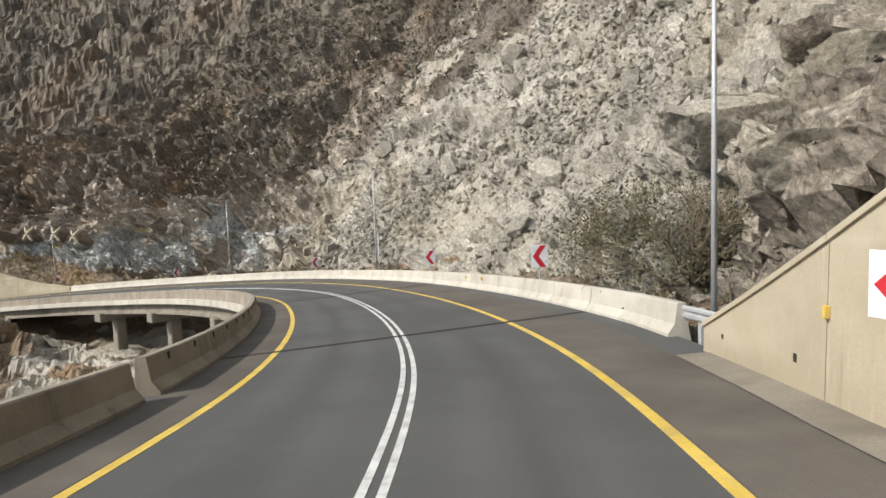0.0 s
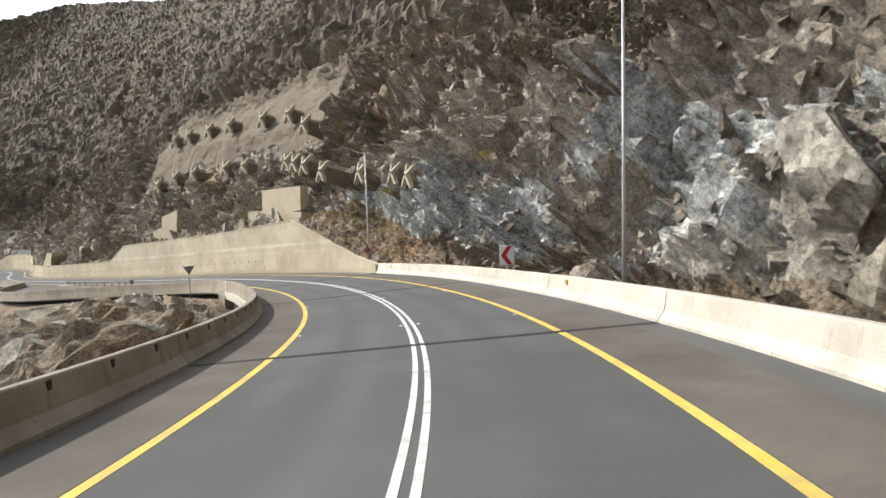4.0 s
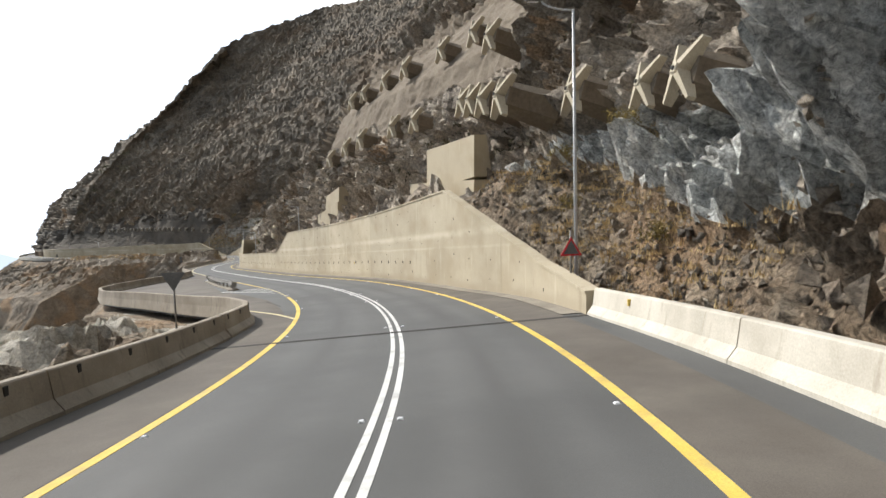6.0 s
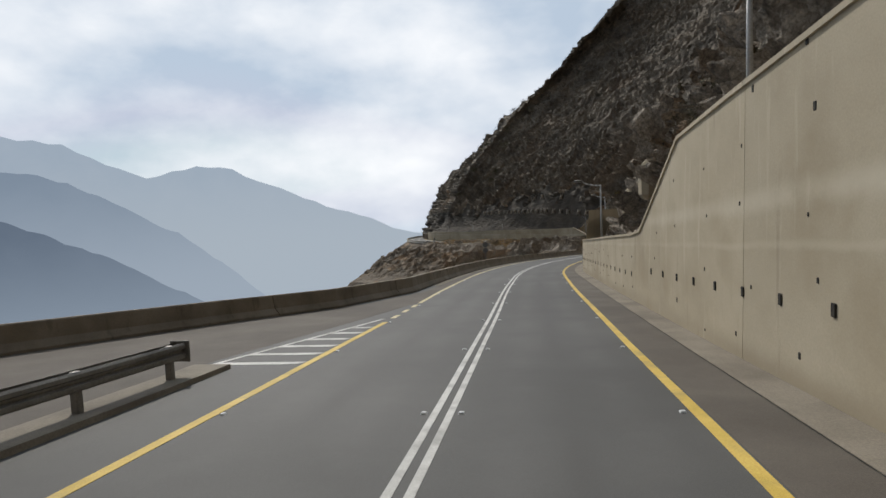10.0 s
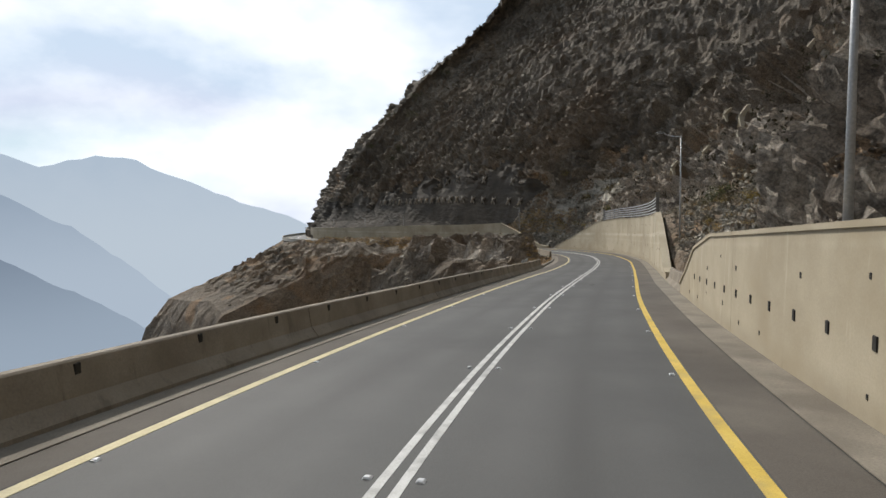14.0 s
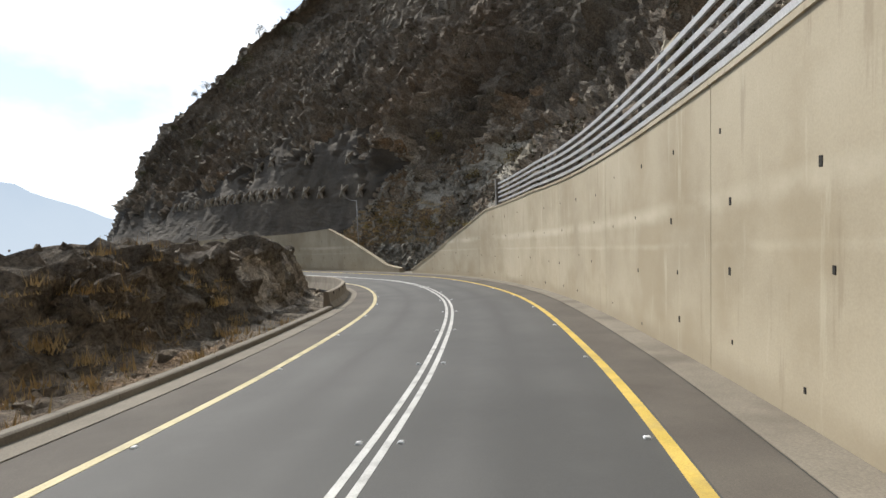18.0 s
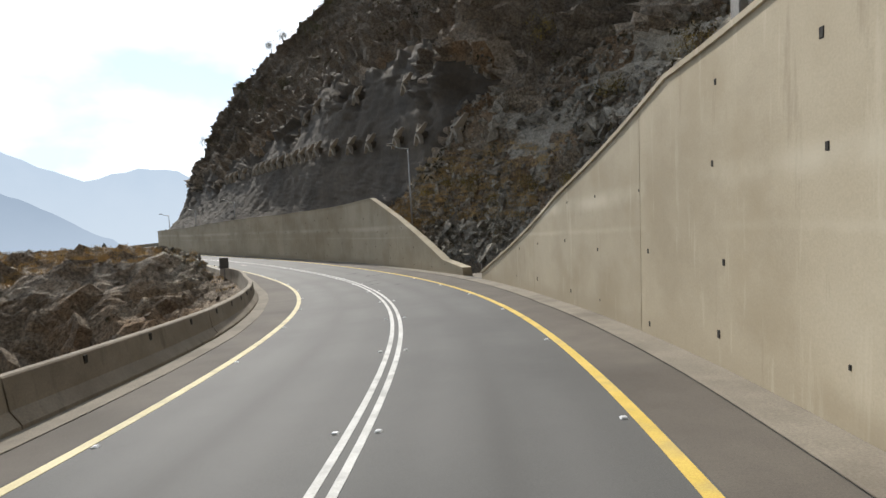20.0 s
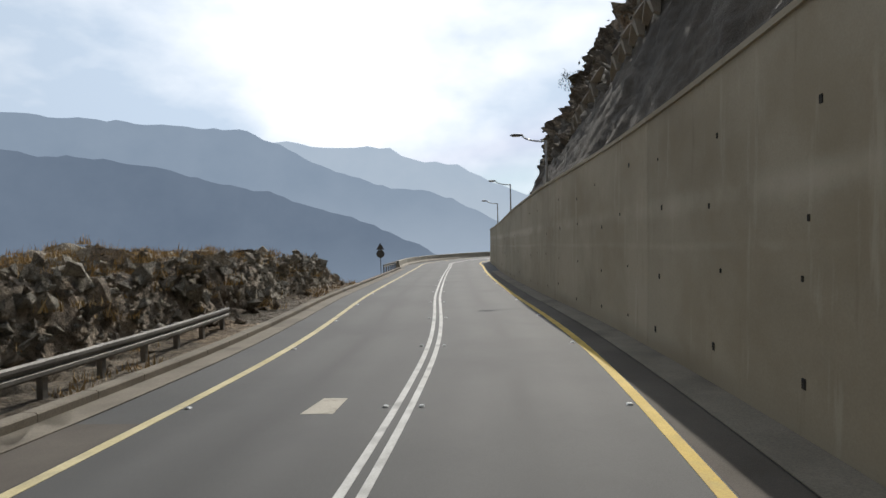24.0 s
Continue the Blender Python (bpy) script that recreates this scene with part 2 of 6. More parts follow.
def rock_material(name, stops, scale, stain, stain_scale, stain_amount, crack=1.1, bump=1.0, joint=0.7, grit=0.9):
    """Broken stone: colour in three sizes of patches, joints and rough grain as relief."""
    m = bpy.data.materials.new(name)
    m.use_nodes = True
    n, l = m.node_tree.nodes, m.node_tree.links
    b = n["Principled BSDF"]
    b.inputs["Roughness"].default_value, b.inputs["Specular IOR Level"].default_value = 0.92, 0.2
    co = n.new("ShaderNodeTexCoord")

    def noise_tex(sc, det, ro=0.6, dist=0.0):
        t = n.new("ShaderNodeTexNoise")
        t.inputs["Scale"].default_value, t.inputs["Detail"].default_value, t.inputs["Roughness"].default_value, t.inputs["Distortion"].default_value = sc, det, ro, dist
        l.new(co.outputs["Object"], t.inputs["Vector"])
        return t

    broad, mid, fine = noise_tex(scale, 9, 0.68, 0.6), noise_tex(max(1.2, scale * 7), 8, 0.7, 1.0), noise_tex(5.0, 9, 0.8, 0.6)
    ramp = n.new("ShaderNodeValToRGB")
    els = ramp.color_ramp.elements
    while len(els) < len(stops):
        els.new(0.5)
    for i, c in enumerate(stops):
        els[i].position, els[i].color = 0.28 + 0.44 * i / (len(stops) - 1), (*c, 1)
    add = n.new("ShaderNodeMath")
    add.operation = "MULTIPLY_ADD"
    add.inputs[1].default_value = 0.45
    l.new(mid.outputs["Fac"], add.inputs[0])
    sc = n.new("ShaderNodeMath")
    sc.operation = "MULTIPLY_ADD"
    sc.inputs[1].default_value, sc.inputs[2].default_value = 0.75, -0.10
    l.new(broad.outputs["Fac"], sc.inputs[0])
    l.new(sc.outputs["Value"], add.inputs[2])
    l.new(add.outputs["Value"], ramp.inputs["Fac"])
    st = noise_tex(stain_scale, 6, 0.6, 0.5)
    sr = n.new("ShaderNodeMapRange")
    sr.inputs["From Min"].default_value, sr.inputs["From Max"].default_value, sr.inputs["To Max"].default_value = 0.48, 0.64, stain_amount
    l.new(st.outputs["Fac"], sr.inputs["Value"])
    sm = n.new("ShaderNodeMix")
    sm.data_type = "RGBA"
    sm.inputs["B"].default_value = (*stain, 1)
    l.new(sr.outputs["Result"], sm.inputs["Factor"])
    l.new(ramp.outputs["Color"], sm.inputs["A"])
    gr = n.new("ShaderNodeMix")
    gr.data_type, gr.blend_type = "RGBA", "OVERLAY"
    gr.inputs["Factor"].default_value = grit
    l.new(sm.outputs["Result"], gr.inputs["A"])
    fr = n.new("ShaderNodeMapRange")
    fr.inputs["From Min"].default_value, fr.inputs["From Max"].default_value = 0.34, 0.68
    fr.inputs["To Min"].default_value, fr.inputs["To Max"].default_value = 0.08, 1.0
    l.new(fine.outputs["Fac"], fr.inputs["Value"])
    l.new(fr.outputs["Result"], gr.inputs["B"])
    vor = n.new("ShaderNodeTexVoronoi")
    vor.feature = "F1"
    vor.inputs["Scale"].default_value = crack
    wv = n.new("ShaderNodeVectorMath")
    wv.operation = "MULTIPLY_ADD"
    wv.inputs[1].default_value = (0.9, 0.9, 0.9)
    l.new(mid.outputs["Color"], wv.inputs[0])
    l.new(co.outputs["Object"], wv.inputs[2])
    l.new(wv.outputs["Vector"], vor.inputs["Vector"])
    edge = n.new("ShaderNodeTexVoronoi")
    edge.feature = "DISTANCE_TO_EDGE"
    edge.inputs["Scale"].default_value = crack * 1.3
    l.new(wv.outputs["Vector"], edge.inputs["Vector"])
    er = n.new("ShaderNodeMapRange")
    er.inputs["From Max"].default_value, er.inputs["To Min"].default_value = 0.07, joint
    l.new(edge.outputs["Distance"], er.inputs["Value"])
    jt = n.new("ShaderNodeMix")
    jt.data_type, jt.blend_type = "RGBA", "MULTIPLY"
    jt.inputs["Factor"].default_value = 1.0
    l.new(gr.outputs["Result"], jt.inputs["A"])
    l.new(er.outputs["Result"], jt.inputs["B"])
    tone = n.new("ShaderNodeHueSaturation")
    isl, ir = n.new("ShaderNodeNewGeometry"), n.new("ShaderNodeMapRange")
    ir.inputs["To Min"].default_value, ir.inputs["To Max"].default_value = 0.62, 1.38
    l.new(isl.outputs["Random Per Island"], ir.inputs["Value"])
    l.new(ir.outputs["Result"], tone.inputs["Value"])
    l.new(jt.outputs["Result"], tone.inputs["Color"])
    l.new(tone.outputs["Color"], b.inputs["Base Color"])
    b1, b2, b3 = (n.new("ShaderNodeBump") for _ in range(3))
    b1.inputs["Strength"].default_value, b1.inputs["Distance"].default_value = 0.9 * min(1, bump), 0.3 / crack
    b2.inputs["Strength"].default_value, b2.inputs["Distance"].default_value = 0.9 * min(1, bump), 0.17
    b3.inputs["Strength"].default_value, b3.inputs["Distance"].default_value = 0.9 * min(1, bump), 0.10
    l.new(vor.outputs["Distance"], b1.inputs["Height"])
    l.new(mid.outputs["Fac"], b2.inputs["Height"])
    l.new(fine.outputs["Fac"], b3.inputs["Height"])
    l.new(b1.outputs["Normal"], b2.inputs["Normal"])
    l.new(b2.outputs["Normal"], b3.inputs["Normal"])
    l.new(b3.outputs["Normal"], b.inputs["Normal"])
    return m


ROCK = rock_material("cliff_rock", [(0.06, 0.05, 0.04), (0.185, 0.156, 0.125), (0.37, 0.318, 0.256), (0.62, 0.548, 0.455)], 0.16, (0.20, 0.15, 0.105), 0.09, 0.45, 0.9, grit=0.75)
BLUE_ROCK = rock_material("blue_grey_rock", [(0.10, 0.099, 0.092), (0.29, 0.29, 0.272), (0.50, 0.495, 0.462), (0.70, 0.685, 0.64)], 0.3, (0.24, 0.21, 0.17), 0.2, 0.5, 0.8)
SCREE = rock_material("scree", [(0.15, 0.134, 0.109), (0.265, 0.239, 0.198), (0.38, 0.345, 0.289), (0.56, 0.516, 0.445)], 0.13, (0.37, 0.318, 0.235), 0.05, 0.8, 3.6, joint=0.75, grit=0.55)
SHOT = material("sprayed_concrete", [(0.128, 0.10, 0.072), (0.17, 0.136, 0.099), (0.205, 0.17, 0.126)], 0.25, 0.92, 0.6, 4.0, bump_dist=0.15, contrast=0.5, stain=(0.13, 0.10, 0.072), stain_scale=0.15, stain_amount=0.6)
# the same sprayed concrete made darker: the spur face's shade is in the colour
SHADED_SHOT = material("shaded_sprayed_concrete", [(0.07, 0.059, 0.046), (0.098, 0.083, 0.066), (0.125, 0.107, 0.085)], 0.2, 0.92, 0.6, 3.0, bump_dist=0.1, stain=(0.05, 0.045, 0.04), stain_scale=0.12, stain_amount=0.6)
SOIL = rock_material("brown_slope_soil", [(0.08, 0.061, 0.045), (0.15, 0.118, 0.086), (0.215, 0.174, 0.128), (0.33, 0.28, 0.215)], 0.3, (0.26, 0.16, 0.085), 0.12, 0.6, 4.0, 1.2, joint=1.0)
HILL = rock_material("brown_hillside", [(0.06, 0.051, 0.041), (0.116, 0.098, 0.077), (0.175, 0.147, 0.113), (0.275, 0.232, 0.178)], 0.07, (0.15, 0.105, 0.068), 0.035, 0.5, 0.5, 1.0, joint=0.85)
STEEL = material("galvanised_steel", [(0.40, 0.40, 0.40), (0.50, 0.50, 0.50)], 1.0, 0.5, 0.05, 20, metal=0.25, bump_dist=0.005)
DULL_STEEL = material("weathered_steel", [(0.16, 0.15, 0.14), (0.26, 0.25, 0.23)], 1.5, 0.6, 0.1, 20, metal=0.4, bump_dist=0.005)
SIGN_WHITE = material("sign_white", [(0.62, 0.62, 0.62), (0.72, 0.72, 0.72)], 2, 0.4, 0)
SIGN_RED = material("sign_red", [(0.42, 0.02, 0.03), (0.55, 0.03, 0.04)], 2, 0.4, 0)
SIGN_BACK = material("sign_back_grey", [(0.09, 0.095, 0.1), (0.14, 0.145, 0.15)], 2, 0.5, 0.05)
CROSS = material("cross_concrete", [(0.36, 0.31, 0.225), (0.48, 0.42, 0.32)], 0.9, 0.9, 0.3, 20, bump_dist=0.02)
# cross concrete again, with the shade of the spur mixed into its colour
SHADED_CROSS = material("shaded_cross_concrete", [(0.25, 0.222, 0.18), (0.36, 0.32, 0.265)], 0.9, 0.9, 0.3, 20, bump_dist=0.02)
TWIG = material("dry_twigs", [(0.10, 0.075, 0.05), (0.20, 0.16, 0.11)], 2, 0.95, 0)
LEAF = material("dusty_leaves", [(0.075, 0.075, 0.04), (0.14, 0.13, 0.07)], 1.0, 0.9, 0, per_object=0.25)
GREEN = material("green_leaves", [(0.075, 0.085, 0.025), (0.15, 0.16, 0.05)], 1.0, 0.85, 0, per_object=0.2)
OLIVE = material("olive_scrub", [(0.055, 0.048, 0.03), (0.11, 0.092, 0.055)], 0.15, 0.95, 0)
GOLD = material("golden_leaves", [(0.19, 0.14, 0.045), (0.36, 0.27, 0.085)], 1.0, 0.9, 0, per_object=0.3)
STRAW = material("dry_grass", [(0.37, 0.25, 0.115), (0.60, 0.445, 0.23)], 0.5, 0.95, 0, per_object=0.2)
RUBBER = material("black_plastic", [(0.02, 0.02, 0.02), (0.03, 0.03, 0.03)], 2, 0.6, 0)


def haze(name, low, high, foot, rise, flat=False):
    """Distant land with kilometres of air painted in: haze is put into a glowing colour, paler towards the foot, or,
    laid flat, towards the distance.
    """
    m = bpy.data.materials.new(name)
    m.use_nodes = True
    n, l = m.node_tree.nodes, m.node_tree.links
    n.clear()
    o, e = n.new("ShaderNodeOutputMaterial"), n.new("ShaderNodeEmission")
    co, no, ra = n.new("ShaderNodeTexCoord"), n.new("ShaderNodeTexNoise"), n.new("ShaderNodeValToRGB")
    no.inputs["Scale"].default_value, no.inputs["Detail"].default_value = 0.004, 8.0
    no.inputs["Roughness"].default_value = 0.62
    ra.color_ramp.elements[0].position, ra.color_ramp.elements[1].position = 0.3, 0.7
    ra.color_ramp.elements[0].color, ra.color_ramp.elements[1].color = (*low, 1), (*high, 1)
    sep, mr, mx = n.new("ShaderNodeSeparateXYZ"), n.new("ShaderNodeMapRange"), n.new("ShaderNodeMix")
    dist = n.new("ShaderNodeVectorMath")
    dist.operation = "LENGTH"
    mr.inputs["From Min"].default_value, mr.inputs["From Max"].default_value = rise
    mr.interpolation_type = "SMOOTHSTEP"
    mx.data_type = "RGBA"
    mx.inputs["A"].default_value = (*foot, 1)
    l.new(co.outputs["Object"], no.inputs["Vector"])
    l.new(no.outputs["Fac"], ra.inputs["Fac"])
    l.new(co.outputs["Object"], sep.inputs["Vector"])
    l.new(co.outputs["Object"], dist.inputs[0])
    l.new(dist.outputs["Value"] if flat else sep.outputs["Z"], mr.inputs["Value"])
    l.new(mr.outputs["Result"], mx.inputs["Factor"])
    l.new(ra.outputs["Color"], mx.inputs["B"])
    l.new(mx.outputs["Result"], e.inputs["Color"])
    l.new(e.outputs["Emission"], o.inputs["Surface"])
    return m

# ---- plan: the road's centre line, and places by distance along it, offset to the right and height ----
ROAD = [
    (-2.06, -25.91, 2.13), (-1.44, -6.10, 0.54), (-1.07, 14.12, -1.40), (-4.89, 33.40, -3.24), (-11.80, 51.61, -5.13),
    (-23.00, 67.67, -6.97), (-37.53, 81.35, -8.88), (-54.23, 91.46, -10.60), (-72.76, 98.26, -12.41), (-92.11, 101.42, -14.10),
    (-112.21, 102.37, -15.91), (-132.10, 102.48, -17.53), (-152.30, 102.50, -19.03), (-172.22, 103.16, -20.56), (-192.13, 105.81, -22.00),
    (-211.90, 110.14, -23.54), (-231.24, 115.31, -25.01), (-250.64, 120.54, -26.55), (-269.77, 125.15, -27.85), (-289.27, 127.72, -29.01),
    (-309.07, 126.64, -30.17), (-327.84, 121.57, -31.33), (-345.57, 112.69, -32.14), (-362.15, 101.43, -32.70), (-377.33, 88.47, -33.16),
    (-393.00, 75.38, -33.72),
]
_p = [np.array(q, float) for q in ROAD]
_a = math.atan2(_p[-1][1] - _p[-2][1], _p[-1][0] - _p[-2][0])
for _k in range(9):  # beyond the last bend the road swings to the right round the spur
    _a -= radians(1.0 if _k < 2 else 14.0)
    _p.append(_p[-1] + np.array((math.cos(_a) * 16, math.sin(_a) * 16, -0.3)))
_pts = []
for _i in range(len(_p) - 1):
    q0, q1, q2, q3 = _p[max(_i - 1, 0)], _p[_i], _p[_i + 1], _p[min(_i + 2, len(_p) - 1)]
    for _k in range(20):
        u = _k / 20
        _pts.append(0.5 * (2 * q1 + (q2 - q0) * u + (2 * q0 - 5 * q1 + 4 * q2 - q3) * u * u + (3 * q1 - q0 - 3 * q2 + q3) * u ** 3))
RC = np.array(_pts)
RS = np.concatenate([[0], np.cumsum(np.linalg.norm(np.diff(RC[:, :2], axis=0), axis=1))])
RS -= np.interp(0, RC[:40, 1], RS[:40])
RS += np.interp(RS, [0, 40, 90, 130, 160, 500], [0, 1.0, 1.2, 2.0, 2.7, 3.0])  # stations run a little ahead of the true distance
RT = np.gradient(RC[:, :2], axis=0)
RT /= np.linalg.norm(RT, axis=1)[:, None]
S_END = float(RS[-1]) - 1


def bank(s):
    """Crossfall: the outer side of the bends lies higher."""
    return np.interp(s, [-26, 40, 92, 132, 152, 172, 190, 250, 290, 312, 350, 390, 430, 480], [0.032, 0.037, 0.046, 0.037, 0.026, 0.016, 0.003, 0.005, 0.016, 0.021, 0.014, 0.016, 0.005, 0.005])


def road_at(s):
    """Arrays: centre points, right-hand normals."""
    s = np.atleast_1d(np.asarray(s, float))
    c = np.stack([np.interp(s, RS, RC[:, k]) for k in range(3)], -1)
    t = np.stack([np.interp(s, RS, RT[:, k]) for k in range(2)], -1)
    t /= np.linalg.norm(t, axis=-1)[..., None]
    return c, np.stack([t[..., 1], -t[..., 0]], -1)


def place(s, lat, h):
    """World points for arrays of distance, offset and height over the road."""
    s, lat, h = np.broadcast_arrays(np.asarray(s, float), np.asarray(lat, float), np.asarray(h, float))
    c, n = road_at(s.ravel())
    out = np.column_stack([c[:, 0] + n[:, 0] * lat.ravel(), c[:, 1] + n[:, 1] * lat.ravel(), c[:, 2] + h.ravel() + bank(s.ravel()) * np.clip(lat.ravel(), -9, 9)])
    return out.reshape(*s.shape, 3)


def spot(s, lat, h):
    return Vector(place(s, lat, h).reshape(3))


def along(s):
    """The road's heading at s, in degrees round z: 0 looks to +y."""
    c, n = road_at(s)
    return math.degrees(math.atan2(n[0, 1], n[0, 0]))


WALL_S = [-30, 8, 12, 18, 45, 60, 80, 95, 122, 130, 134, 138, 146, 190, 215, 240, 258, 280, 290, 320, 345, 367, 378, 388, 393, 404, 412, 419, 426, 436, 480, 600]
WALL_L = [5.9, 6.0, 6.15, 6.5, 6.6, 6.3, 6.2, 6.0, 5.95, 6.15, 5.9, 5.5, 5.35, 5.45, 5.4, 5.15, 5.4, 5.5, 5.3, 5.4, 5.45, 5.6, 5.5, 5.8, 5.9, 5.75, 5.9, 5.65, 5.15, 4.95, 4.85, 4.85]
EDGE_S = [-30, 12, 40, 52, 70, 100, 114, 131, 134, 139, 141, 148, 155, 161, 168, 176, 184, 191, 194, 198, 203, 211, 225, 293, 311, 327, 345, 365, 376, 386, 401, 409, 418, 430, 440, 600]
EDGE_L = [5.0, 5.1, 5.1, 5.5, 5.6, 5.5, 5.7, 5.2, 5.5, 6.6, 7.3, 10, 12.3, 14, 15.6, 16.2, 15, 12.5, 11.3, 9.6, 6.9, 5.0, 4.85, 4.75, 5.1, 5.5, 5.6, 5.1, 5.15, 5.5, 5.7, 5.3, 5.6, 5.3, 5.3, 5.3]


def right_edge(s):
    return np.interp(s, WALL_S, WALL_L)


def left_edge(s):
    return -np.interp(s, EDGE_S, EDGE_L)


# ---- mesh helpers ----
def part(name, bm, mat, parent=None, label="", smooth=False):
    me = bpy.data.meshes.new(name)
    if isinstance(bm, tuple):
        me.from_pydata(np.asarray(bm[0]).tolist(), [], [list(map(int, q)) for q in bm[1]])
    else:
        bm.to_mesh(me)
        bm.free()
    for m in mat if isinstance(mat, (list, tuple)) else [mat]:
        me.materials.append(m)
    if smooth:
        me.polygons.foreach_set("use_smooth", [True] * len(me.polygons))
    me.update()
    ob = new(name, me)
    if parent is not None:
        ob.parent = parent
    if label:
        ob["label"] = label
    return ob


def stored(ob, name, values):
    """A number kept on every point of a mesh, for its material."""
    ob.data.attributes.new(name, "FLOAT", "POINT").data.foreach_set("value", np.asarray(values, np.float32).ravel())
    return ob


def empty(name, m, label, category, group="", kind=""):
    ob = new(name)
    ob.matrix_world = m
    return tagged(ob, label, category, group, kind)


def grid_faces(nu, nv, closed=False):
    i, j = np.meshgrid(np.arange(nu - 1), np.arange(nv - (0 if closed else 1)), indexing="ij")
    a = i * nv + j
    b = i * nv + (j + 1) % nv
    return np.stack([a, b, b + nv, a + nv], -1).reshape(-1, 4)


def sweep(svals, section, caps=True):
    """A closed section [(lat, h), ...] (a function of s) carried along the road: points and faces."""
    secs = [section(s) for s in svals]
    m = len(secs[0])
    lat = np.array([[q[0] for q in sec] for sec in secs])
    h = np.array([[q[1] for q in sec] for sec in secs])
    v = place(np.array(svals)[:, None] * np.ones((1, m)), lat, h).reshape(-1, 3)
    f = [list(map(int, q)) for q in grid_faces(len(svals), m, True)]
    if caps:
        f.append(list(range(m)))
        f.append([(len(svals) - 1) * m + k for k in range(m)][::-1])
    return v, f


def steps(a, b, d):
    return np.linspace(a, b, max(2, int(math.ceil((b - a) / d)) + 1))


def ribbon(a, b, l0, l1, h, d=1.0):
    """A thin slab on the road between two offsets (numbers or functions of s)."""
    f0 = l0 if callable(l0) else (lambda s: l0)
    f1 = l1 if callable(l1) else (lambda s: l1)
    return sweep(steps(a, b, d), lambda s: [(f0(s), h - 0.012), (f1(s), h - 0.012), (f1(s), h), (f0(s), h)])


def box(x0, y0, z0, x1, y1, z1, bevel=0.0, bm=None):
    bm = bm or bmesh.new()
    r = bmesh.ops.create_cube(bm, size=1, matrix=Matrix.LocRotScale(((x0 + x1) / 2, (y0 + y1) / 2, (z0 + z1) / 2), None, (x1 - x0, y1 - y0, z1 - z0)))
    if bevel:
        bmesh.ops.bevel(bm, geom=[e for e in bm.edges if e.verts[0] in r["verts"]], offset=bevel, segments=1, affect="EDGES")
    return bm


def rod(p, q, r0, r1=None, n=8, bm=None):
    bm = bm or bmesh.new()
    p, q = Vector(p), Vector(q)
    d = q - p
    m = Matrix.Translation((p + q) / 2) @ d.to_track_quat("Z", "Y").to_matrix().to_4x4()
    bmesh.ops.create_cone(bm, cap_ends=True, segments=n, radius1=r0, radius2=r0 if r1 is None else r1, depth=d.length, matrix=m)
    return bm


# ---- rock: broken facets from random cells ----
def _hash(ix, iy, iz, k):
    h = (ix.astype(np.int64) * 374761393 + iy.astype(np.int64) * 668265263 + iz.astype(np.int64) * 2147483647 + k * 974634541) & 0xFFFFFFFF
    h = ((h ^ (h >> 13)) * 1274126177) & 0xFFFFFFFF
    h = ((h ^ (h >> 16)) * 2246822519) & 0xFFFFFFFF
    return ((h ^ (h >> 15)) & 0xFFFFFF) / float(0xFFFFFF)


def facets(p, cell, tilt=0.6, k=0, sharp=14.0):
    """Offsets of broken stone: every cell is a tilted plane of its own."""
    q = p / np.asarray(cell, float)
    base = np.floor(q).astype(np.int64)
    total, val = np.full(len(q), 1e-12), np.zeros(len(q))
    for dx in (-1, 0, 1):
        for dy in (-1, 0, 1):
            for dz in (-1, 0, 1):
                c = base + np.array((dx, dy, dz))
                d = q - c - np.stack([_hash(c[:, 0], c[:, 1], c[:, 2], k + j) for j in range(3)], -1)
                w = np.exp(-sharp * (d * d).sum(1))
                g = np.stack([_hash(c[:, 0], c[:, 1], c[:, 2], k + 3 + j) - 0.5 for j in range(3)], -1)
                val += w * ((_hash(c[:, 0], c[:, 1], c[:, 2], k + 7) - 0.5) + 2 * tilt * (g * d).sum(1))
                total += w
    return val / total


def soft_noise(p, size, k=0):
    q = p / np.asarray(size, float)
    b = np.floor(q).astype(np.int64)
    f = q - b
    f = f * f * (3 - 2 * f)
    out = np.zeros(len(q))
    for dx in (0, 1):
        for dy in (0, 1):
            for dz in (0, 1):
                w = np.where(dx, f[:, 0], 1 - f[:, 0]) * np.where(dy, f[:, 1], 1 - f[:, 1]) * np.where(dz, f[:, 2], 1 - f[:, 2])
                out += w * (_hash(b[:, 0] + dx, b[:, 1] + dy, b[:, 2] + dz, k) - 0.5)
    return out


